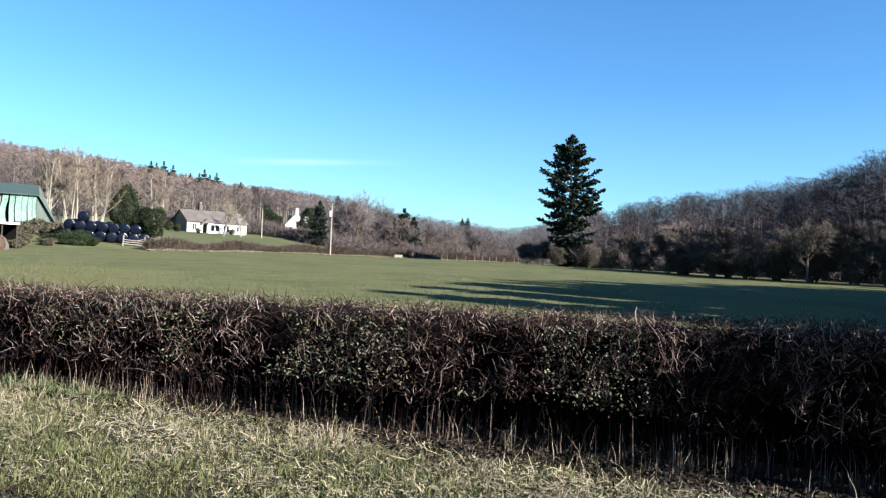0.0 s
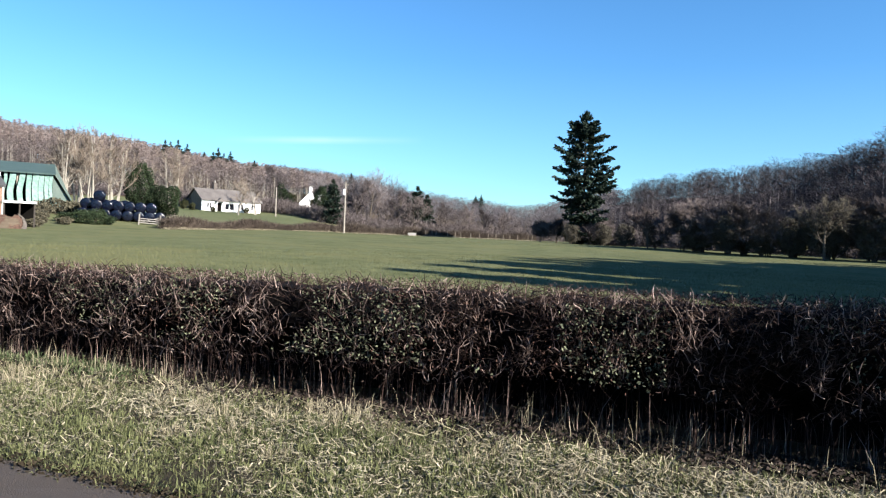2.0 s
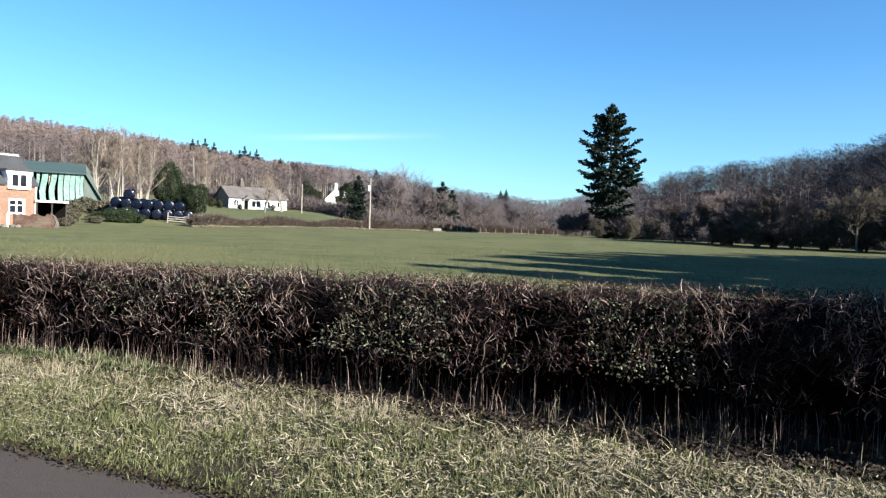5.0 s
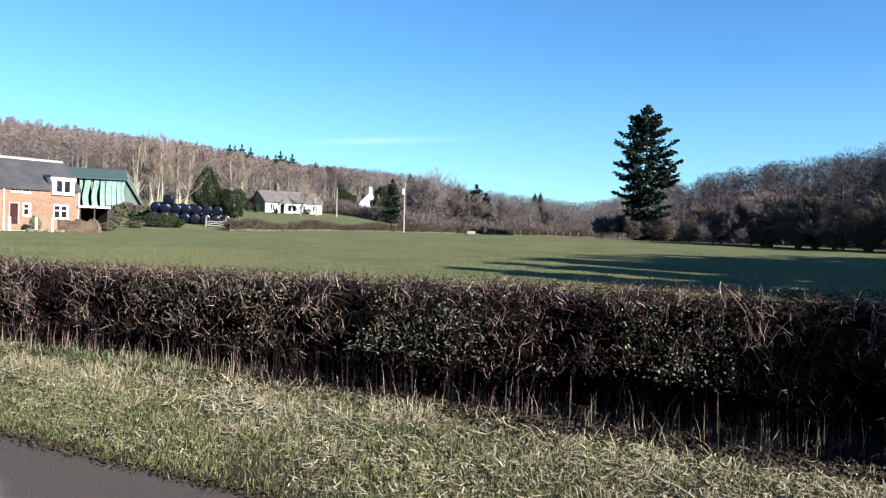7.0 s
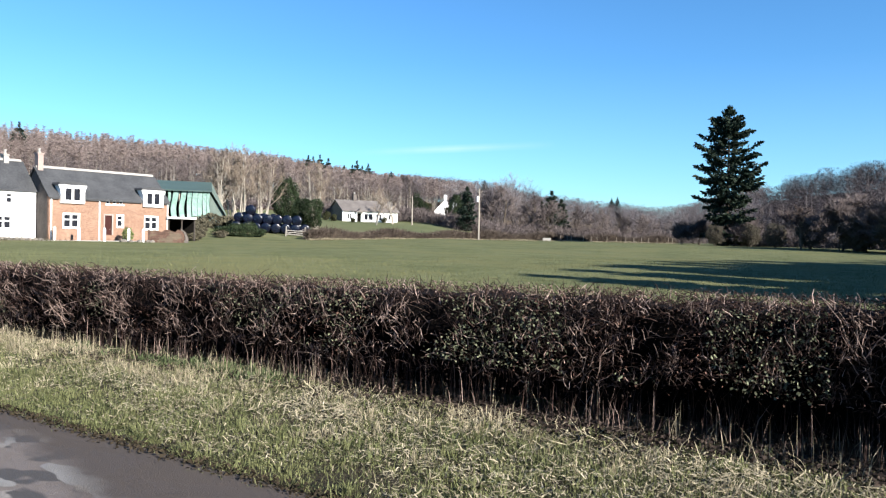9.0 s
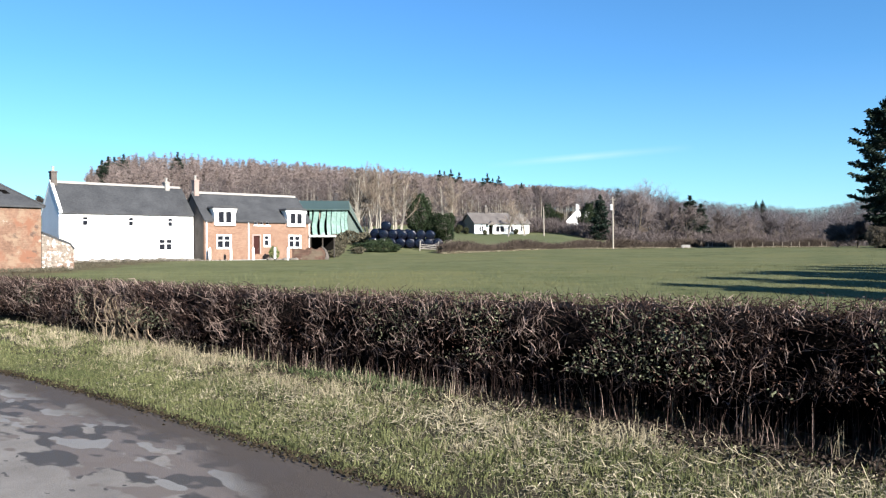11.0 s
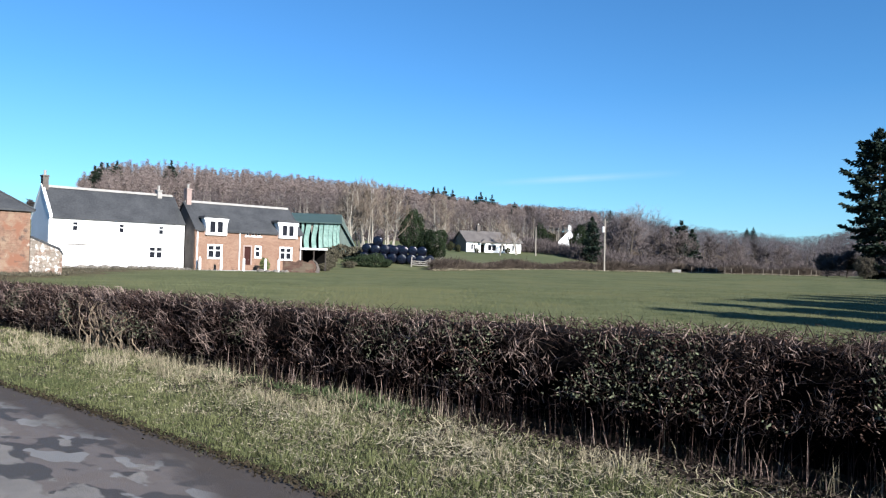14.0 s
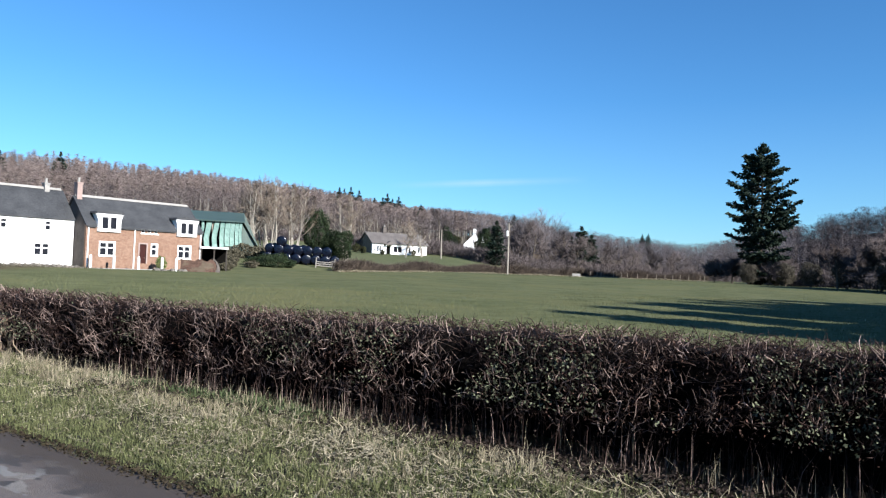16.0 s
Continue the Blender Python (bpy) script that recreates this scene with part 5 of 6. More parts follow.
def old_barn():
    h = empty("stone_barn", BARN, "old square brick and stone barn with a hipped slate roof", "barn")
    W, L, ZE, ZR = 5.75, 8.5, 4.35, 6.6
    b = Build()
    b.box(0, W, 0, 0.5, -0.5, ZE)
    part("front_wall", b, M_OLDBRICK, h, "patched weathered red brick wall")
    b = Build()
    b.box(W - 0.5, W, 0.503, L - 0.503, -0.5, ZE)
    part("end_wall", b, M_OLDBRICK, h)
    b = Build()
    b.box(0.503, W, L - 0.5, L, -0.5, ZE)
    part("back_wall", b, M_OLDBRICK, h)
    b = Build()
    b.box(0, 0.5, 0.5, 3.4, -0.5, ZE), b.box(0, 0.5, 5.2, L, -0.5, ZE), b.box(0, 0.5, 3.4, 5.2, 3.9, ZE), b.box(0, 0.5, 3.4, 5.2, 1.9, 2.1)
    part("side_wall", b, M_DARKRUBBLE, h, "dark grey rubble stone side wall")
    for z0, z1 in ((-0.3, 1.9), (2.1, 3.9)):
        b = Build()
        b.box(0.24, 0.28, 3.4, 5.2, z0, z1)
        door = part("door", b, M_DARK, h, "weathered grey plank door")
        for i in range(8):
            b = Build()
            y = 3.42 + i * 0.222
            b.box(0.2 - 0.012 * (i % 3), 0.24, y, y + 0.2, z0 + 0.04 * (i % 2), z1 - 0.02)
            part("plank", b, M_DARKWOOD, door)
        for y in (3.4, 5.12):
            b = Build()
            b.box(0.03, 0.19, y, y + 0.08, z0, z1)
            part("door_jamb", b, M_DARKWOOD, h)
    o = 0.2
    b = Build()
    b.add([(-o, -o, ZE), (W + o, -o, ZE), (W + o, L + o, ZE), (-o, L + o, ZE), (W / 2, 3.0, ZR), (W / 2, L - 3.0, ZR), (-o, -o, ZE - 0.12), (W + o, -o, ZE - 0.12), (W + o, L + o, ZE - 0.12), (-o, L + o, ZE - 0.12)],
          [(0, 1, 4), (1, 2, 5, 4), (2, 3, 5), (3, 0, 4, 5), (6, 7, 1, 0), (7, 8, 2, 1), (8, 9, 3, 2), (9, 6, 0, 3), (9, 8, 7, 6)])
    part("roof", b, M_SLATE, h)
    # the hole is a near-black patch, its shade put into the colour
    b = Build()
    b.add([(3.6, 1.35, 5.32), (4.0, 1.3, 5.3), (4.2, 0.95, 5.02), (3.8, 0.9, 4.98), (3.65, 1.2, 5.2)], [(0, 1, 2, 3, 4)])
    b.v = [(x, y, ZE + 0.012 + (y + o) * (ZR - ZE) / (3.0 + o)) for x, y, z in b.v]
    b.v += [(x, y, z - 0.05) for x, y, z in b.v]
    b.f += [(9, 8, 7, 6, 5)]
    part("slipped_slate", b, M_DARK, h, "near-black patch laid on the roof as a slipped-slate hole")
    for p, q, r in (((-o, -o, ZE + 0.03), (W / 2, 3.0, ZR + 0.03), 0.16), ((W + o, -o, ZE), (W / 2, 3.0, ZR), 0.08), ((W / 2, 3.0, ZR), (W / 2, L - 3, ZR), 0.1)):
        b = Build()
        b.tube([p, q], [r, r], 6)
        part("hip_ridge", b, M_LEAD if r > 0.09 else M_SLATE, h, "pale lead hip flashing" if r > 0.09 else "")


old_barn()


def ground_at(x, y, dz=0.0):
    return float(land(x, y)) + (0.12 * math.sin(x * 0.11 + 1) * math.cos(y * 0.13) if math.hypot(x, y) > 20 else 0.0) + dz


def bungalow():
    h = empty("bungalow", pose(-54.7, 158.8, 3.7, 0, 0, 41.5), "low white bungalow with a grey tiled roof and brown gable", "house")
    L, W, ZE, ZR = 13.7, 8.0, 2.95, 5.25
    wins = [(1.2, 2.2, 0.9, 2.2), (5.2, 7.4, 0.8, 2.2), (8.3, 9.6, 0.8, 2.2), (11.4, 12.6, 0.9, 2.2)]
    door = (3.4, 4.4, 0.1, 2.2)
    b = Build()
    wall(b, 0, L, -1.0, ZE, 0, 0.3, wins + [door])
    b.box(0, L, W - 0.3, W, -1.0, ZE)
    gable_wall(b, L - 0.3, L, 0.3, W - 0.3, ZE, ZR - 0.1, -1.0)
    part("wall", b, M_WHITE, h)
    b = Build()
    gable_wall(b, 0, 0.3, 0.3, W - 0.3, ZE, ZR - 0.1, -1.0)
    part("gable", b, M_TAN, h, "tan roughcast gable end")
    gable_roof(h, -0.3, L + 0.3, 0, W, ZE, ZR, 0.5, M_GREYTILE, False)
    for w in wins:
        window(h, *w, 0, 2, 0)
    b = Build()
    b.box(door[0] + 0.01, door[1] - 0.01, 0.1, 0.16, door[2], door[3] - 0.01)
    part("door", b, M_DARK, h, "dark front door")
    b = Build()
    b.prism([(2.9, 2.45), (4.9, 2.45), (3.9, 3.3)], 1, -1.1, 0.0)
    part("porch_roof", b, M_GREYTILE, h)
    for x in (3.0, 4.8):
        b = Build()
        b.tube([(x, -1.0, -0.3), (x, -1.0, 2.45)], [0.07, 0.07], 6)
        part("porch_post", b, M_WHITETRIM, h)
    chimney(h, 4.5, W / 2, 5.2, 6.6, 0.8, 0.7, M_STONE, 1)


def cottage():
    h = empty("white_cottage", pose(-42.65, 215.85, 5.0, 0, 0, 12), "white-gabled cottage half hidden by garden trees", "house")
    b = Build()
    wall(b, -3.2, 3.2, -1.0, 3.6, 0, 0.35)
    b.prism([(-3.2, 3.6), (3.2, 3.6), (0.0, 6.9)], 1, 0, 0.35)
    b.box(-3.2, -2.85, 0.35, 9, -1.0, 3.6), b.box(2.85, 3.2, 0.35, 9, -1.0, 3.6)
    part("wall", b, M_WHITE, h)
    b = Build()
    b.prism([(-3.5, 3.3), (0, 6.95), (3.5, 3.3), (3.5, 3.45), (0, 7.15), (-3.5, 3.45)], 1, 0.1, 9.2)
    part("roof", b, M_SLATE, h)
    for x, z in ((-0.0, 4.0),):
        window(h, x - 0.5, x + 0.5, z, z + 1.1, -0.2, 2, 1)
    chimney(h, 0.0, 0.5, 6.4, 8.2, 0.9, 0.7, M_WHITE, 1)
    b = Build()
    b.box(2.0, 4.6, 1.2, 4.5, -1.0, 5.2), b.prism([(1.2, 5.2), (4.5, 5.2), (2.85, 6.4)], 0, 2.0, 4.6)
    part("wing", b, M_WHITE, h)


def green_barn():
    h = empty("green_barn", pose(-60.5, 94.4, 0.8, 0, 0, 30), "farm barn with dark green roof and pale green torn sheeting", "barn")
    x0, x1, W, ZE, ZR = -5.0, 7.7, 9.0, 6.4, 7.75
    b = Build()
    b.prism([(-0.4, ZE - 0.2), (W / 2, ZR), (W + 0.4, ZE - 0.2), (W + 0.4, ZE - 0.35), (W / 2, ZR - 0.15), (-0.4, ZE - 0.35)], 0, x0, x1 + 0.3)
    part("roof", b, M_GREENROOF, h)
    # walls coloured near black for the shade behind the sheeting
    b = Build()
    b.box(x0, x1, W - 0.2, W, -1, ZE - 0.3), b.box(x0, x1, 1.2, 1.3, -1, ZE - 0.3)
    part("back_wall", b, M_DARK, h, "near-black wall standing for the shade behind the sheeting")
    rnd.seed(4)
    x = -1.2
    while x < x1 - 0.15:
        w = rnd.uniform(0.3, 0.75)
        gap = rnd.uniform(0.25, 0.42) if x < 4.2 else rnd.uniform(0.03, 0.14)
        b = Build()
        n = 8
        ph = x * 0.35 + rnd.uniform(0, 0.5)
        xe = min(x + w, x1)
        for i in range(n + 1):
            z = ZE - 0.35 - (ZE + 0.2) * i / n
            s = 0.16 * math.sin(i * 1.1 + ph) * (1 if x < 4.2 else 0.35)
            b.v += [(x + s, 0.05 * math.sin(i + ph), z), (xe + s, 0.12 * math.cos(i + ph), z), (xe + s, 0.14 + 0.12 * math.cos(i + ph), z), (x + s, 0.08 + 0.05 * math.sin(i + ph), z)]
        for i in range(n):
            k = i * 4
            b.f += [(k + j, k + (j + 1) % 4, k + 4 + (j + 1) % 4, k + 4 + j) for j in range(4)]
        part("sheet", b, M_GREENWALL, h)
        x = xe + gap
    for x in (-3.0, 0.3, 3.6, 6.5):
        b = Build()
        b.box(x - 0.1, x + 0.1, 0.3, 0.5, -1, ZE - 0.36)
        part("post", b, M_WOODPOLE, h)
    # grey netting drawn down from the ridge over the open end
    b = Build()
    top = [(x1 + 0.31, -0.3, ZE - 0.25), (x1 + 0.31, W / 2, ZR - 0.05), (x1 + 0.31, W, ZE - 0.25), (x1 + 2.3, -0.4, 2.9), (x1 + 2.3, W, 2.9)]
    b.add(top + [(x - 0.1, y, z - 0.1) for x, y, z in top], [(0, 3, 1), (1, 3, 4), (1, 4, 2), (6, 8, 5), (9, 8, 6), (7, 9, 6), (0, 5, 8, 3), (3, 8, 9, 4), (4, 9, 7, 2), (0, 1, 6, 5), (1, 2, 7, 6)])
    part("netting", b, M_NET, h, "grey-green netting drawn down over the open end")
    b = Build()
    b.prism([(x1 + 0.02, -1), (x1 + 2.1, -1), (x1 + 2.1, 2.7), (x1 + 0.02, ZE - 0.6)], 1, 0.1, 0.2)
    part("end_sheeting", b, M_NET, h, "grey-green netting over the lean-to front")


def carport():
    h = empty("open_shed", pose(-44.6, 72.6, 0.3, 0, 0, 31), "small open lean-to shed with a white flat roof", "shed")
    b = Build()
    b.box(-0.1, 2.9, -0.2, 3.0, 2.3, 2.5)
    part("roof", b, M_WHITETRIM, h)
    for x, y in ((0.05, 0.0), (2.7, 0.0), (1.4, 0.0)):
        b = Build()
        b.box(x - 0.07, x + 0.07, y, y + 0.14, -0.5, 2.3)
        part("post", b, M_DARKWOOD, h)
    # near-black back wall: the shade under the roof is in its colour
    b = Build()
    b.box(0, 2.8, 2.7, 2.85, -0.5, 2.3)
    part("back_wall", b, M_DARK, h)


def brick_shed():
    h = empty("brick_shed", pose(-55.2, 36.4, 0.2, 0, 0, 60), "long low red brick farm shed with a wide dark opening", "shed")
    b = Build()
    wall(b, -16, 1, -0.6, 4.35, 0, 0.3, [(-1.75, -1.05, 3.35, 4.0), (-15.0, -3.2, 0.3, 1.35)])
    b.box(-16, 1, 5.7, 6, -0.6, 4.35)
    part("wall", b, M_SHEDBRICK, h)
    b = Build()
    b.box(-15.2, -2.3, -0.06, 0.2, 1.354, 1.7)
    part("lintel", b, M_WHITETRIM, h, "pale concrete lintel")
    # near-black wall added inside, for the shade seen through the opening
    b = Build()
    b.box(-15.6, 0.6, 1.6, 1.7, -0.6, 4.2)
    part("inner_wall", b, M_DARK, h, "near-black wall standing for the shade inside the shed")
    b = Build()
    b.box(-16.1, 1.1, -0.05, 6.1, 4.354, 4.5)
    part("roof", b, M_GREYTILE, h)


def ruin():
    h = empty("stone_lean_to", pose(-43.45, 36.75, 0.0, 0, 0, 76), "low rough stone lean-to with a sloping top", "wall")
    b = Build()
    b.prism([(0.0, -0.3), (2.2, -0.3), (2.2, 1.4), (1.9, 1.75), (0.9, 2.15), (0.0, 2.5)], 1, 0, 0.6)
    part("wall", b, M_PALERUBBLE, h)
    b = Build()
    b.prism([(0.6, -0.3), (3.5, -0.3), (3.5, 1.2), (0.6, 1.4)], 0, 1.7, 2.2)
    part("side_wall", b, M_PALERUBBLE, h)
    b = Build()
    b.prism([(0.0, 2.503), (0.9, 2.153), (1.9, 1.753), (2.25, 1.40), (2.25, 1.5), (1.95, 1.9), (0.95, 2.28), (0.0, 2.64)], 1, -0.05, 0.65)
    part("coping", b, M_SLATE, h)


bungalow()
cottage()
green_barn()
carport()
brick_shed()
ruin()


def rock_mesh(name, seed, material):
    rnd.seed(seed)
    bm = bmesh.new()
    bmesh.ops.create_icosphere(bm, subdivisions=1, radius=1.0)
    for v in bm.verts:
        v.co = v.co * rnd.uniform(0.7, 1.15)
        v.co.z *= 0.65
    me = bpy.data.meshes.new(name)
    bm.to_mesh(me)
    bm.free()
    me.materials.append(material)
    return me


ROCKS = [rock_mesh("stone", i, M_FIELDSTONE) for i in range(4)]


LIMEROCKS = [rock_mesh("stone", i + 9, M_LIME) for i in range(4)]


def stone_row(p, q, n, size, label, group, rocks=ROCKS):
    rnd.seed(n)
    for i in range(n):
        t = (i + rnd.uniform(0.1, 0.9)) / n
        x, y = p[0] + (q[0] - p[0]) * t + rnd.uniform(-0.3, 0.3), p[1] + (q[1] - p[1]) * t + rnd.uniform(-0.3, 0.3)
        s = size * rnd.uniform(0.5, 1.3)
        ob = new("stone", rocks[i % 4])
        ob.matrix_basis = pose(x, y, ground_at(x, y) + s * 0.2, 0, 0, rnd.uniform(0, 360)) @ Matrix.Diagonal((s, s * rnd.uniform(0.7, 1.2), s, 1))
        tagged(ob, label, "stone", group)


stone_row((-53.8, 48.0), (-48.6, 58.6), 46, 0.36, "pale rough stone of a tumbled low wall", "tumbled wall by the white house")
stone_row((-46.9, 28.2), (-45.6, 31.2), 13, 0.5, "limewashed loose block beside the barn", "white blocks by the barn", LIMEROCKS)
stone_row((-46.0, 31.0), (-43.8, 36.5), 22, 0.26, "pale loose stone at the foot of the barn", "stones by the barn")
stone_row((-44.5, 63.9), (-41.5, 66.0), 11, 0.34, "pale stone beside the garden wall", "stones by the garden wall")


def heap():
    b = Build()
    n, rings = 36, 14
    for i in range(rings + 1):
        f = i / rings
        for j in range(n):
            a = 2 * math.pi * j / n
            r = (1 - f) * (1 + 0.25 * noise.noise((math.cos(a) * 2, math.sin(a) * 2, f * 3)))
            b.v.append((2.2 * r * math.cos(a), 1.4 * r * math.sin(a), 1.15 * f ** 0.8 * (1 + 0.3 * math.sin(a * 2 + 1) * (1 - f)) + 0.4 * noise.noise((math.cos(a) * 3, math.sin(a) * 3, f * 5)) + 0.16 * noise.noise((math.cos(a) * 9, math.sin(a) * 9, f * 17)) - 0.1))
    for i in range(rings):
        for j in range(n):
            k = (j + 1) % n
            b.f.append((i * n + j, i * n + k, (i + 1) * n + k, (i + 1) * n + j))
    ob = part("spoil_mound", b, M_CLINKER)
    ob.matrix_basis = pose(-50.6, 32.2, 0.25) @ Matrix.Diagonal((0.78, 0.8, 0.85, 1))
    tagged(ob, "heap of yellowish rubble and straw beside the barn", "heap")


heap()


def garden_wall():
    h = empty("garden_wall", pose(-42.4, 65.5, 0.1, 0, 0, 31.5), "broken red brick garden wall with a curved end", "wall")
    b = Build()
    b.prism([(0, -0.3), (3.2, -0.3), (3.42, 0.5), (3.34, 0.95), (3.05, 1.3), (2.75, 1.36), (2.55, 1.12), (2.2, 1.18), (1.95, 1.34), (1.5, 1.3), (1.35, 1.1), (0.95, 1.16), (0.7, 1.28), (0.3, 1.22), (0.0, 1.3)], 1, 0, 0.35)
    part("wall", b, M_GARDENBRICK, h)
    b = Build()
    b.prism([(3.25, -0.3), (3.75, -0.3), (3.75, 0.5), (3.5, 1.1), (3.1, 1.45), (2.95, 1.42), (3.3, 1.12), (3.47, 0.6)], 1, -0.04, 0.39)
    part("coping", b, M_STONE, h, "grey stone curved coping")


garden_wall()

# white gate posts along the brick house
b = Build()
b.tube([(0, 0, -0.3), (0, 0, 1.25), (0, 0, 1.4)], [0.13, 0.13, 0.02], 8)
post = tagged(part("gate_post", b, M_WHITETRIM), "round white-painted gate post before the brick house", "post", "white posts")
post.matrix_basis = pose(-49.6, 61.6, 0.1)
for x, y in ((-48.0, 62.9), (-46.2, 64.2), (-44.4, 65.4), (-42.75, 65.3)):
    copy_thing(post, pose(x, y, 0.1))
b = Build()
b.box(-7.5, 7.5, -2.6, -2.2, -0.4, 0.22)
kerb = tagged(part("path_edging", b, M_LEAD), "pale concrete edging in front of the brick house", "edging", kind="structure")
kerb.matrix_basis = HOUSE

# ---- bales ----
def bale_mesh():
    b = Build()
    b.tube([(0, -0.63, 0), (0, -0.61, 0), (0, -0.5, 0), (0, 0, 0), (0, 0.5, 0), (0, 0.61, 0), (0, 0.63, 0)], [0.53, 0.63, 0.7, 0.72, 0.7, 0.63, 0.53], 20)
    return b


bale = tagged(part("bale", bale_mesh(), M_BALE, smooth=True), "round silage bale in shiny black wrap, stacked", "bale", "stack of black bales")
BX, BY = -46.9, 93.9


def bale_at(along, back, row):
    """A place in the stack: metres along it and behind its front, and the row above the ground."""
    x, y = BX + along * 0.91 - back * 0.41, BY + along * 0.41 + back * 0.91
    return pose(x, y, ground_at(x, y) + 0.72 + 1.13 * row + rnd.uniform(-0.03, 0.03), 0, rnd.uniform(-15, 15), 24 + rnd.uniform(-6, 6))


spots = [(-0.55 + 1.31 * i, 0, 0) for i in range(8)] + [(1.0 + 1.31 * i, 0.05, 1) for i in range(6)] + [(1.35, 0.1, 2)]
spots += [(-0.2 + 1.31 * i, 1.38, 0) for i in range(7)] + [(0.45 + 1.31 * i, 1.38, 1) for i in range(4)] + [(-0.2, 0.7, 1)]
for i, spot in enumerate(spots):
    if i == 0:
        bale.matrix_basis = bale_at(*spot)
    else:
        copy_thing(bale, bale_at(*spot))

bush = leafy_bush("gorse_bush", 3.9, 1.7, 1.25, 12000, 0.08, 51, "dark green rounded gorse thicket in front of the bales", M_EVERGREEN)
bush.matrix_basis = pose(-44.6, 89.9, 0.25, 0, 0, 25)


def gate(m, n=3, L=2.5):
    h = empty("field_gate", m, "weathered pale wooden field gate between hedge and bales", "gate")
    for i in range(n):
        b = Build()
        b.box(0.08, L - 0.08, -0.03, 0.03, 0.25 + i * 0.26, 0.36 + i * 0.26)
        part("rail", b, M_WOODPALE, h)
    for x in (0.0, L):
        b = Build()
        b.box(x - 0.08, x + 0.08, -0.08, 0.08, -0.3, 1.4)
        part("post", b, M_WOODPALE, h)
    b = Build()
    b.tube([(0.1, 0.05, 0.3), (L - 0.1, 0.05, 1.1)], [0.04, 0.04], 6)
    part("brace", b, M_WOODPALE, h)


gate(pose(-40.45, 94.3, ground_at(-39.9, 94.6), 0, 3, 23))

# ---- poles ----
def pole(x, y, z, h, fittings, label):
    p = empty("utility_pole", pose(x, y, z), label, "pole")
    b = Build()
    b.tube([(0, 0, -0.5), (-0.06, 0, h)], [0.15, 0.1], 9)
    part("shaft", b, M_POLE, p)
    if fittings:
        b = Build()
        b.box(-0.45, 0.45, -0.05, 0.05, h - 0.55, h - 0.43)
        part("crossarm", b, M_WOODPOLE, p)
        for s in (-0.38, 0.0, 0.38):
            b = Build()
            b.tube([(s, 0, h - 0.43), (s, 0, h - 0.3), (s, 0, h - 0.2)], [0.05, 0.08, 0.03], 7)
            part("insulator", b, M_STONE, p)
        b = Build()
        b.tube([(-0.3, -0.06, h - 2.3), (-0.3, -0.06, h - 2.25), (-0.3, -0.06, h - 1.4), (-0.3, -0.06, h - 1.32)], [0.16, 0.21, 0.21, 0.12], 10)
        b.box(-0.2, 0.0, -0.04, 0.04, h - 1.7, h - 1.6)
        part("transformer", b, M_WHITETRIM, p, "small pale pole-top transformer")
    return p


pole(-19.82, 131.56, 0.9, 9.0, True, "tall weathered wooden power pole at the field hedge")
pole(-39.12, 160.38, 3.2, 6.7, False, "plain wooden pole beside the bungalow garden")


def cable(p, q, sag, label):
    """A slack overhead line between two poles."""
    b = Build()
    p, q = Vector(p), Vector(q)
    pts = [p.lerp(q, i / 10) - Vector((0, 0, sag * 4 * (i / 10) * (1 - i / 10))) for i in range(11)]
    b.tube(pts, [0.022] * 11, 4)
    tagged(part("power_line", b, M_CABLE), label, "cable", "overhead lines")


cable((-20.05, 131.5, 9.65), (-39.12, 160.38, 9.6), 0.35, "thin dark overhead line slung between two wooden poles")
cable((-39.2, 160.4, 9.6), (-66.0, 166.0, 9.2), 0.4, "thin dark overhead line over the bungalow garden")


# ---- field boundary ----
def strand_hedge(name, label, pts, n, height, depth, seed, material, width=0.03):
    """A rough hedge along a line, as a thicket of thin twigs."""
    r = np.random.default_rng(seed)
    pts = np.array(pts, float)
    seg = np.hypot(*np.diff(pts, axis=0).T)
    cum = np.concatenate([[0], np.cumsum(seg)])
    t = r.uniform(0, cum[-1], n)
    x, y = np.interp(t, cum, pts[:, 0]), np.interp(t, cum, pts[:, 1])
    x, y = x + r.uniform(-depth, depth, n), y + r.uniform(-depth, depth, n)
    z = land(x, y)
    hh = height * (0.8 + 0.2 * np.sin(t * 0.35) + r.normal(0, 0.08, n))
    p = np.column_stack([x, y, z + hh * r.uniform(0, 0.75, n)])
    d = np.column_stack([r.normal(0, 0.6, n), r.normal(0, 0.6, n), r.uniform(0.1, 1.2, n)])
    d /= np.linalg.norm(d, axis=1)[:, None]
    s = np.cross(d, r.normal(0, 1, (n, 3)))
    s /= np.linalg.norm(s, axis=1)[:, None]
    w = width * r.uniform(0.6, 1.5, (n, 1))
    tip = p + d * (hh * r.uniform(0.25, 0.6, n))[:, None]
    v = np.stack([p - s * w, p + s * w, tip], 1).reshape(-1, 3)
    return tagged(new(name, array_mesh(name, v, 3, material)), label, "hedge", kind="stuff")


line = [polar(a, float(np.interp(a, AZ_B, RB))) for a in (21.6, 18, 15, 12.7, 9, 5, 1, -3, -6)]
strand_hedge("field_hedge", "low bare brown clipped hedge below the bungalow garden", line[:5], 40000, 1.65, 0.6, 61, M_FIELDHEDGE, 0.028)
strand_hedge("field_hedge", "bare brown clipped hedge along the far side of the field", line[4:], 36000, 1.85, 0.6, 69, M_FIELDHEDGE, 0.03)
strand_hedge("dry_grass", "bleached rough grass along the foot of the field hedge", [(x * 0.987, y * 0.987) for x, y in line], 9000, 0.34, 0.35, 68, M_STRAW, 0.03)

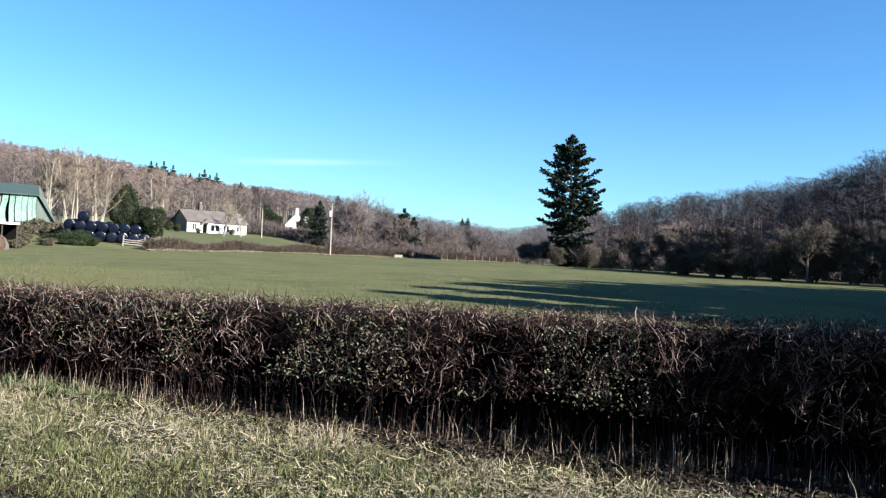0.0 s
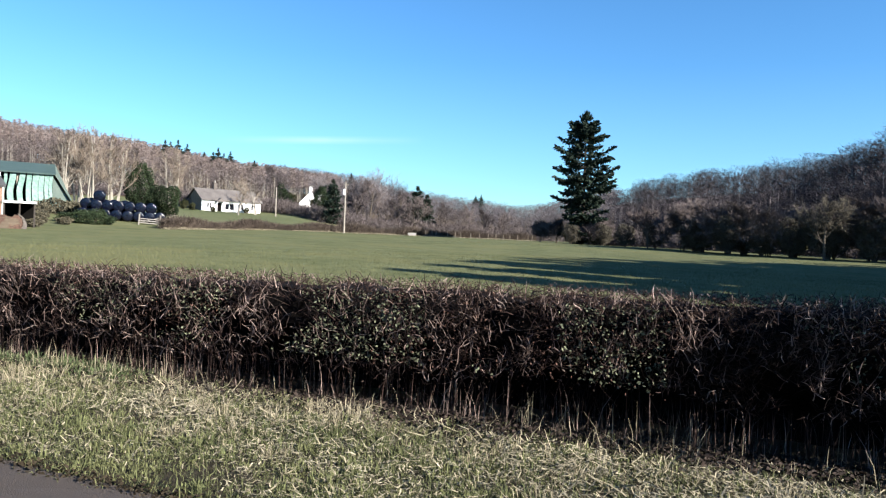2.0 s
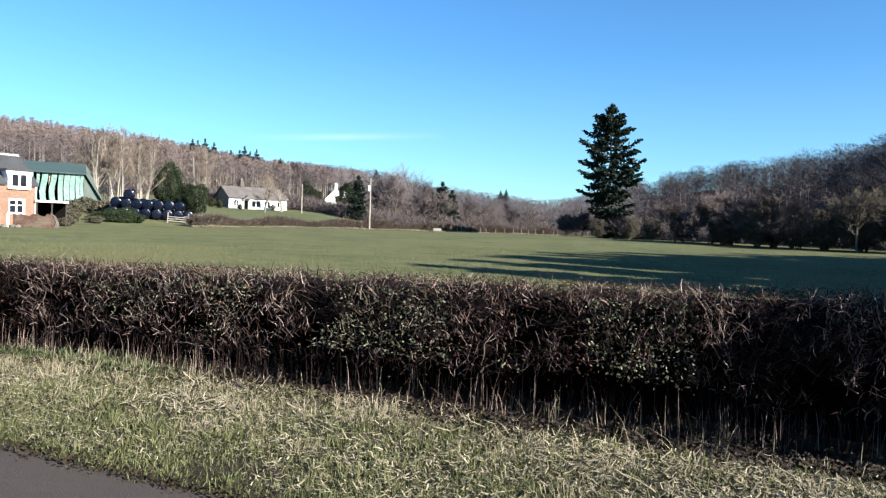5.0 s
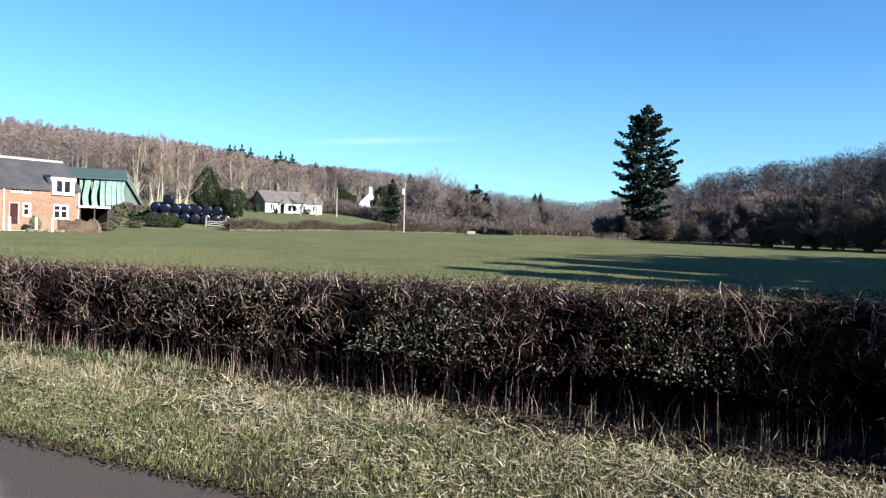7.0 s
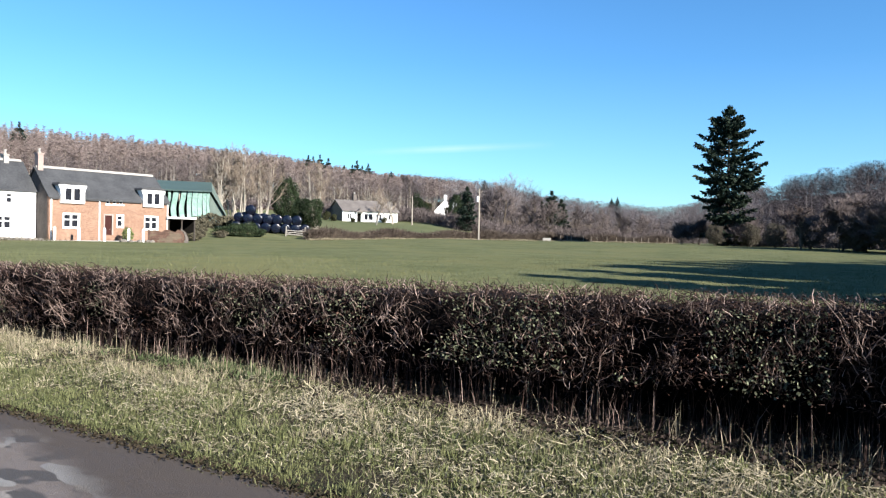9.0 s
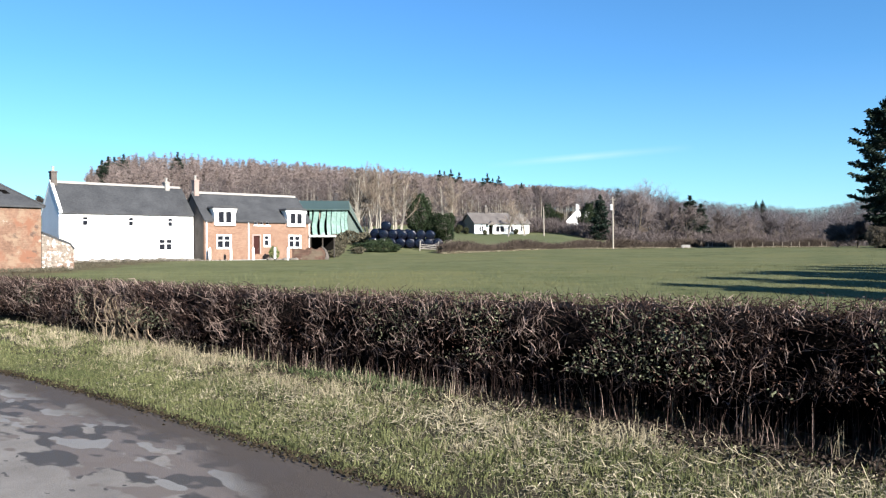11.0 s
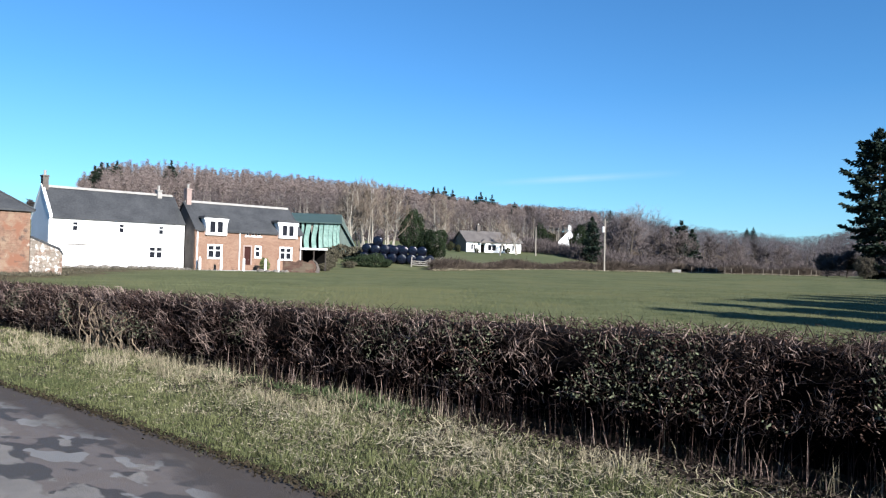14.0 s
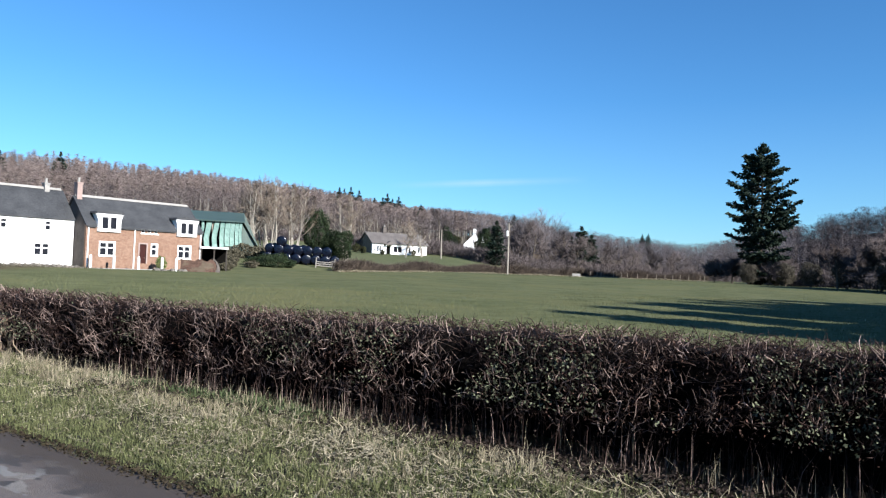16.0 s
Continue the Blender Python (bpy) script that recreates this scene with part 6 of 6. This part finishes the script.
b = Build()
b.box(-0.06, 0.06, -0.06, 0.06, -0.3, 1.25)
fp = tagged(part("fence_post", b, M_WOODPOLE), "weathered pale wooden fence post before the hedge", "post", "posts along the field hedge")
fp.matrix_basis = pose(*polar(3.0, 156), 0.8)
for i in range(15):
    a = 3.0 - (i + rnd.uniform(0.4, 1.2)) * 0.6
    x, y = polar(a, float(np.interp(a, AZ_B, RB)) - 1.5)
    copy_thing(fp, pose(x, y, ground_at(x, y), rnd.uniform(-3, 3), rnd.uniform(-3, 3), 0))

b = Build()
b.box(-0.8, 0.8, -0.3, -0.24, 0.1, 0.6), b.box(-0.8, 0.8, 0.24, 0.3, 0.1, 0.6), b.box(-0.8, -0.74, -0.24, 0.24, 0.1, 0.6), b.box(0.74, 0.8, -0.24, 0.24, 0.1, 0.6), b.box(-0.74, 0.74, -0.24, 0.24, 0.1, 0.16)
b.box(-0.6, -0.4, -0.25, 0.25, -0.2, 0.1), b.box(0.4, 0.6, -0.25, 0.25, -0.2, 0.1)
tr = tagged(part("water_trough", b, M_LEAD), "pale concrete water trough at the field hedge", "trough")
tr.matrix_basis = pose(*polar(3.38, 150.5), 0.85, 0, 0, 10)

# ---- single trees ----
spruce = conifer("spruce_tree", 25.6, 11.4, 38, 5, "tall dark green spruce with gaps, alone at the field edge", gaps=0.37, spray=0.55, per=10, fill=1.4, inner=0.22, tip=0.1, ragged=0.28,
                 profile=((0.05, 0.35), (0.1, 0.52), (0.2, 0.68), (0.32, 0.82), (0.46, 0.96), (0.56, 1.0), (0.66, 0.92), (0.77, 0.76), (0.86, 0.52), (0.92, 0.28), (0.96, 0.1), (1.0, 0.0)), sweep=-0.04)
spruce.matrix_basis = pose(23.90, 142.95, 0.6)

fir = conifer("fir_tree", 9.4, 4.4, 20, 8, "dark green fir beside the power pole", gaps=0.3, spray=0.4, per=8, fill=1.1, profile=((0.02, 0.5), (0.1, 0.95), (0.3, 1.0), (0.55, 0.72), (0.8, 0.36), (1.0, 0.0)))
fir.matrix_basis = pose(-27.4, 163.0, 3.0)
for x, y, s in ((-10.8, 199.8, 1.3), (-8.3, 204, 1.1), (-13.5, 203, 1.0)):
    tagged(copy_thing(fir, pose(x, y, ground_at(x, y), 0, 0, x * 40) @ Matrix.Scale(s, 4)), "dark green fir among bare trees")
ridge = conifer("fir_tree", 14.0, 7.0, 34, 9, "dark conifer rising above the larch plantation", gaps=0.05, spray=0.34, per=7, fill=0.6, profile=((0.03, 0.5), (0.15, 1.0), (0.5, 0.76), (0.75, 0.42), (0.88, 0.17), (0.95, 0.05), (1.0, 0.0)))
tips = ((21.66, 5.72), (21.3, 5.5), (20.8, 5.64), (20.17, 5.42), (18.97, 4.95), (18.35, 5.0), (18.0, 5.3), (17.6, 4.95), (17.14, 5.12), (15.4, 4.6), (46.0, 5.85), (45.6, 6.1), (45.2, 6.1), (44.6, 6.3), (41.0, 6.6), (8.2, 4.1), (-1.38, 2.98), (-1.8, 3.04))
for i, (a, e) in enumerate(tips):
    rr = 255 if a > 5 else 470
    x, y = polar(a, rr)
    foot = ground_at(x, y, -0.2)
    s = (1.6 + rr * math.tan(radians(e)) - foot) / 14.0
    m = pose(x, y, foot, 0, 0, i * 77) @ Matrix.Scale(s, 4)
    if i == 0:
        ridge.matrix_basis = m
    else:
        copy_thing(ridge, m)

holly = leafy_bush("holly_tree", 2.6, 2.5, 4.7, 11000, 0.125, 52, "broad dark green evergreen tree behind the bales", M_EVERGREEN, "tree")
holly.matrix_basis = pose(-49.4, 114.9, ground_at(-49.4, 114.9))
ev = leafy_bush("laurel_bush", 3.5, 2.6, 2.75, 15000, 0.1, 53, "dark rounded evergreen bush behind the bales", M_EVERGREEN)
ev.matrix_basis = pose(-43.6, 109.8, ground_at(-43.6, 109.8))

ash = bare_tree("ash_tree", 15.2, 4.8, 5, M_PALEBARK, M_PALETWIG, 8, 3, "slender pale-barked leafless trees in a clump", 0.017, 0.3, 0.8)
ash.matrix_basis = pose(-54.0, 108.0, 1.7)
for x, y, s, a in ((-56.4, 106.5, 0.95, 100), (-51.6, 110.8, 0.95, 200), (-58.5, 108.0, 0.8, 300), (-49.0, 128, 0.95, 30), (-60.5, 118, 1.0, 60)):
    copy_thing(ash, pose(x, y, ground_at(x, y), 0, 0, a) @ Matrix.Scale(s, 4))
gt = bare_tree("garden_tree", 9.5, 4.0, 2, M_PALEBARK, M_PALETWIG, 7, 6, "pale leafless tree in the bungalow garden", 0.016, 0.25, 0.8)
gt.matrix_basis = pose(-45.4, 153.5, 3.2)
for x, y, s, a in ((-43.6, 159.5, 0.95, 90), (-49.5, 172, 1.1, 200), (-56, 182, 1.1, 250), (-66, 186, 1.1, 310)):
    copy_thing(gt, pose(x, y, ground_at(x, y), 0, 0, a) @ Matrix.Scale(s, 4))
oak = bare_tree("oak_tree", 13.0, 6.0, 1, M_BARK, M_TWIGFAR, 12, 9, "leafless spreading brown tree beyond the field hedge", 0.035, 0.18, 1.2)
oak.matrix_basis = pose(-20.6, 174, 2.0)
for x, y, s, a in ((-15, 180, 0.9, 50), (-24.5, 180, 0.85, 100), (-10, 178, 0.75, 170), (-3, 190, 0.75, 220), (2, 195, 0.7, 10), (-33, 190, 0.85, 60), (8, 205, 0.7, 250), (13, 200, 0.65, 190), (-50, 205, 1.0, 310), (-16, 195, 0.9, 130), (-28, 205, 0.95, 210)):
    copy_thing(oak, pose(x, y, ground_at(x, y), 0, 0, a) @ Matrix.Scale(s, 4))

thorn = bare_tree("hawthorn_tree", 7.6, 4.2, 3, M_BARK, M_TWIGFAR, 10, 12, "dense dark leafless hawthorn at the edge of the field", 0.035, 0.06, 1.9)
thorn.matrix_basis = pose(33.4, 110.5, 0.6)
for x, y, s, a in ((35.8, 109, 0.95, 60), (38.4, 106, 0.95, 120), (40.6, 104.5, 1.0, 200), (42.6, 102, 0.88, 280), (46.5, 103, 1.0, 30), (50, 100, 1.0, 77), (37, 114, 1.05, 150), (53, 96, 1.1, 210), (56.5, 94, 1.15, 300), (59, 90, 1.2, 15), (20, 149.5, 0.7, 40), (17, 151, 0.6, 99), (28, 150, 0.8, 140), (24.9, 140.8, 0.62, 77), (22.6, 141.5, 0.5, 17)):
    copy_thing(thorn, pose(x, y, ground_at(x, y), 0, 0, a) @ Matrix.Scale(s, 4))
for x, y, s in ((29.3, 114.3, 0.95), (46.3, 94.3, 1.05)):
    t = bare_tree("field_tree", 8.0 * s, 3.6 if x < 40 else 5.0, 1, M_BARK, M_OLIVETWIG if x > 40 else M_PURPLE, 12, 20 + int(x), "round-crowned leafless tree with a bare trunk", 0.03, 0.28, 1.3)
    t.matrix_basis = pose(x, y, 0.6)
briar = leafy_bush("thorn_bush", 3.2, 2.9, 2.9, 9000, 0.2, 56, "rounded olive-brown leafless thorn bush by the field", M_OLIVETWIG, slim=0.14)
briar.matrix_basis = pose(34.6, 108.5, 0.6)
for x, y, s, a in ((31.2, 117, 0.85, 20), (38.0, 104.6, 1.0, 80), (41.5, 101.8, 0.85, 140), (44.8, 100.2, 1.05, 200), (48.6, 98.0, 1.1, 250), (52.4, 94.0, 1.1, 310), (56.0, 90.5, 1.15, 350), (36.4, 112.5, 1.15, 33), (27.6, 122, 0.7, 66), (21.5, 139.8, 0.7, 45), (27.4, 139.5, 0.75, 99)):
    copy_thing(briar, pose(x, y, ground_at(x, y), 0, 0, a) @ Matrix.Scale(s, 4))
iv = leafy_bush("ivy_thicket", 2.2, 1.8, 2.4, 4000, 0.15, 55, "dull green ivy-covered thicket among hawthorns", M_IVY)
iv.matrix_basis = pose(36.3, 110.5, 0.6)
for x, y, s in ((40.5, 106, 0.9), (47.5, 105, 1.1), (28.5, 147, 0.75), (26, 140.5, 0.6)):
    copy_thing(iv, pose(x, y, ground_at(x, y), 0, 0, x * 30) @ Matrix.Scale(s, 4))

# the belt of trees whose shadows lie across the field
belt = conifer("belt_tree", 15.0, 8.0, 16, 14, "dark conifer of the belt beside the field", gaps=0.08, spray=1.0, per=7, fill=1.2)
place = [(25.0, 16.5, 0.95), (29, 20.5, 1.1), (33.5, 26.5, 1.05), (39.5, 32, 1.25), (44, 38, 1.35), (52, 44, 1.45), (61, 51, 1.35), (70, 60, 1.2), (78, 68, 1.1), (39, 21, 1.4), (49, 29, 1.65), (60, 38, 1.8), (72, 48, 1.5), (86, 84, 1.0), (36, 25, 1.25), (45, 25, 1.5), (47, 37, 1.45), (55, 34, 1.7), (57, 47, 1.35), (66, 44, 1.55), (66, 56, 1.15)]
for i, (x, y, s) in enumerate(place):
    m = pose(x, y, ground_at(x, y), 0, 0, i * 50) @ Matrix.Scale(s, 4)
    if i == 0:
        belt.matrix_basis = m
    else:
        copy_thing(belt, m)

for a, rr, s in ((59.6, 285, 0.8), (58.4, 290, 0.42), (57.6, 296, 0.34), (60.9, 292, 0.5), (62.0, 288, 0.4), (49.8, 290, 0.55)):
    x, y = polar(a, rr)
    copy_thing(thorn, pose(x, y, ground_at(x, y), 0, 0, a * 20) @ Matrix.Scale(s, 4))

scrub = leafy_bush("bramble_scrub", 1.6, 1.2, 0.8, 1200, 0.12, 57, "brown and green bramble scrub by the farmyard", M_SCRUB)
scrub.matrix_basis = pose(-43.2, 75.5, 0.2) @ Matrix.Scale(0.7, 4)
for x, y, s in ((-45.5, 80, 0.9), (-47.5, 84, 1.2), (-49.5, 88, 1.3), (-52.2, 96.2, 2.0), (-50.6, 97.6, 1.7), (-54.6, 96.0, 1.5), (-45.8, 86.5, 1.0), (-51.5, 92, 1.4), (-49.2, 40.5, 0.8), (-51.0, 43.5, 0.7)):
    copy_thing(scrub, pose(x, y, ground_at(x, y), 0, 0, x * 31) @ Matrix.Scale(s, 4))

# an unseen holly, added past the right edge of view to shade the hedge
over = leafy_bush("holly_bush", 1.75, 1.3, 1.8, 3400, 0.065, 58, "unseen holly added to shade the clipped hedge", M_EVERGREEN)
over.matrix_basis = pose(*uv(-3.7, 6.4), 0, 0, 0, -18.8)

# undergrowth along the edge of the woods
edge_a = [polar(a, r) for a, r in ((9.5, 168), (7, 176), (4, 184), (1, 192), (-3, 200), (-7, 206))]
strand_hedge("scrub", "bare brown scrub along the edge of the valley wood", edge_a, 30000, 3.2, 5.0, 62, M_TWIGFAR, 0.05)
edge_b = [polar(a, r) for a, r in ((-10, 168), (-13, 150), (-17, 140), (-22, 133), (-27, 128), (-33, 122))]
strand_hedge("scrub", "dark bare scrub along the foot of the hillside wood", edge_b, 34000, 3.4, 4.0, 63, M_TWIGFAR, 0.045)
edge_c = [polar(a, r) for a, r in ((33, 190), (28, 193), (23, 196), (18, 196), (14, 198))]
strand_hedge("scrub", "bare scrub along the foot of the plantation", edge_c, 22000, 3.0, 4.0, 64, M_TWIGFAR, 0.05)

edge_d = [polar(a, r) for a, r in ((21, 178), (17, 178), (14, 182), (11.5, 178), (9, 168))]
strand_hedge("scrub", "bare brown scrub about the gardens", edge_d, 24000, 3.4, 4.0, 65, M_TWIGFAR, 0.045)

# shrubs about the bungalow and the cottage
for x, y, s in ((-55.5, 155.5, 0.4), (-51.5, 156.5, 0.3), (-58.0, 157.5, 0.5), (-46.5, 164.0, 0.35), (-47.5, 211.0, 0.9), (-40.5, 211.5, 0.8), (-51.5, 208, 1.2), (-35.0, 207.0, 1.2)):
    tagged(copy_thing(iv, pose(x, y, ground_at(x, y, -0.2), 0, 0, x * 30) @ Matrix.Scale(s, 4)), "dull green garden shrub beside the house", "bush")

# unseen conifers added behind the camera to cut sky light on the hedge
for i, (a, q) in enumerate(((100, 19), (112, 17), (124, 18), (136, 16), (148, 18), (160, 17), (172, 19), (184, 17), (196, 18), (205, 20))):
    x, y = polar(a, q)
    tagged(copy_thing(belt, pose(x, y, ground_at(x, y), 0, 0, i * 67) @ Matrix.Scale(0.95, 4)), "unseen conifer added behind the lane to block sky light")

# taller trees over the valley wood
tall = bare_tree("poplar_tree", 18.6, 9.5, 3, M_GREYBARK, M_GREYBARK, 10, 31, "tall leafless tree above the valley wood", 0.014, 0.3, 0.8)
tall.matrix_basis = pose(-19.6, 199, ground_at(-19.6, 199))
for x, y, s in ((-16.2, 204, 0.85), (-24.5, 202, 0.9), (-36.0, 204, 0.7)):
    copy_thing(tall, pose(x, y, ground_at(x, y), 0, 0, x * 50) @ Matrix.Scale(s, 4))
# dark garden evergreens that half hide the cottage
for x, y, s in ((-47.2, 198, 0.75), (-44.0, 190, 0.55), (-41.3, 183, 0.5), (-33.6, 190, 0.6), (-32.5, 178, 0.9), (-34.5, 200, 0.95)):
    tagged(copy_thing(holly, pose(x, y, ground_at(x, y), 0, 0, x * 50) @ Matrix.Scale(s, 4)), "dark evergreen tree beside the white cottage")

# a fresh green shrub by the farmhouse door
shrub = leafy_bush("garden_shrub", 0.7, 0.6, 0.8, 700, 0.09, 59, "small light green shrub beside the farmhouse door", M_FRESH)
shrub.matrix_basis = pose(-45.6, 67.0, 0.1)

# dead weeds and tall grass along the edge of the farmyard
strand_hedge("weeds", "rough dead weeds before the white farmhouse", [(-40.5, 33.5), (-46.5, 43.0), (-50.0, 51.5), (-50.6, 58.5)], 5000, 0.32, 1.6, 66, M_SCRUB, 0.018)
strand_hedge("weeds", "rough dead weeds at the foot of the barn", [(-46.5, 27.5), (-43.6, 33.0), (-41.5, 37.5)], 4000, 0.3, 0.9, 67, M_SCRUB, 0.018)
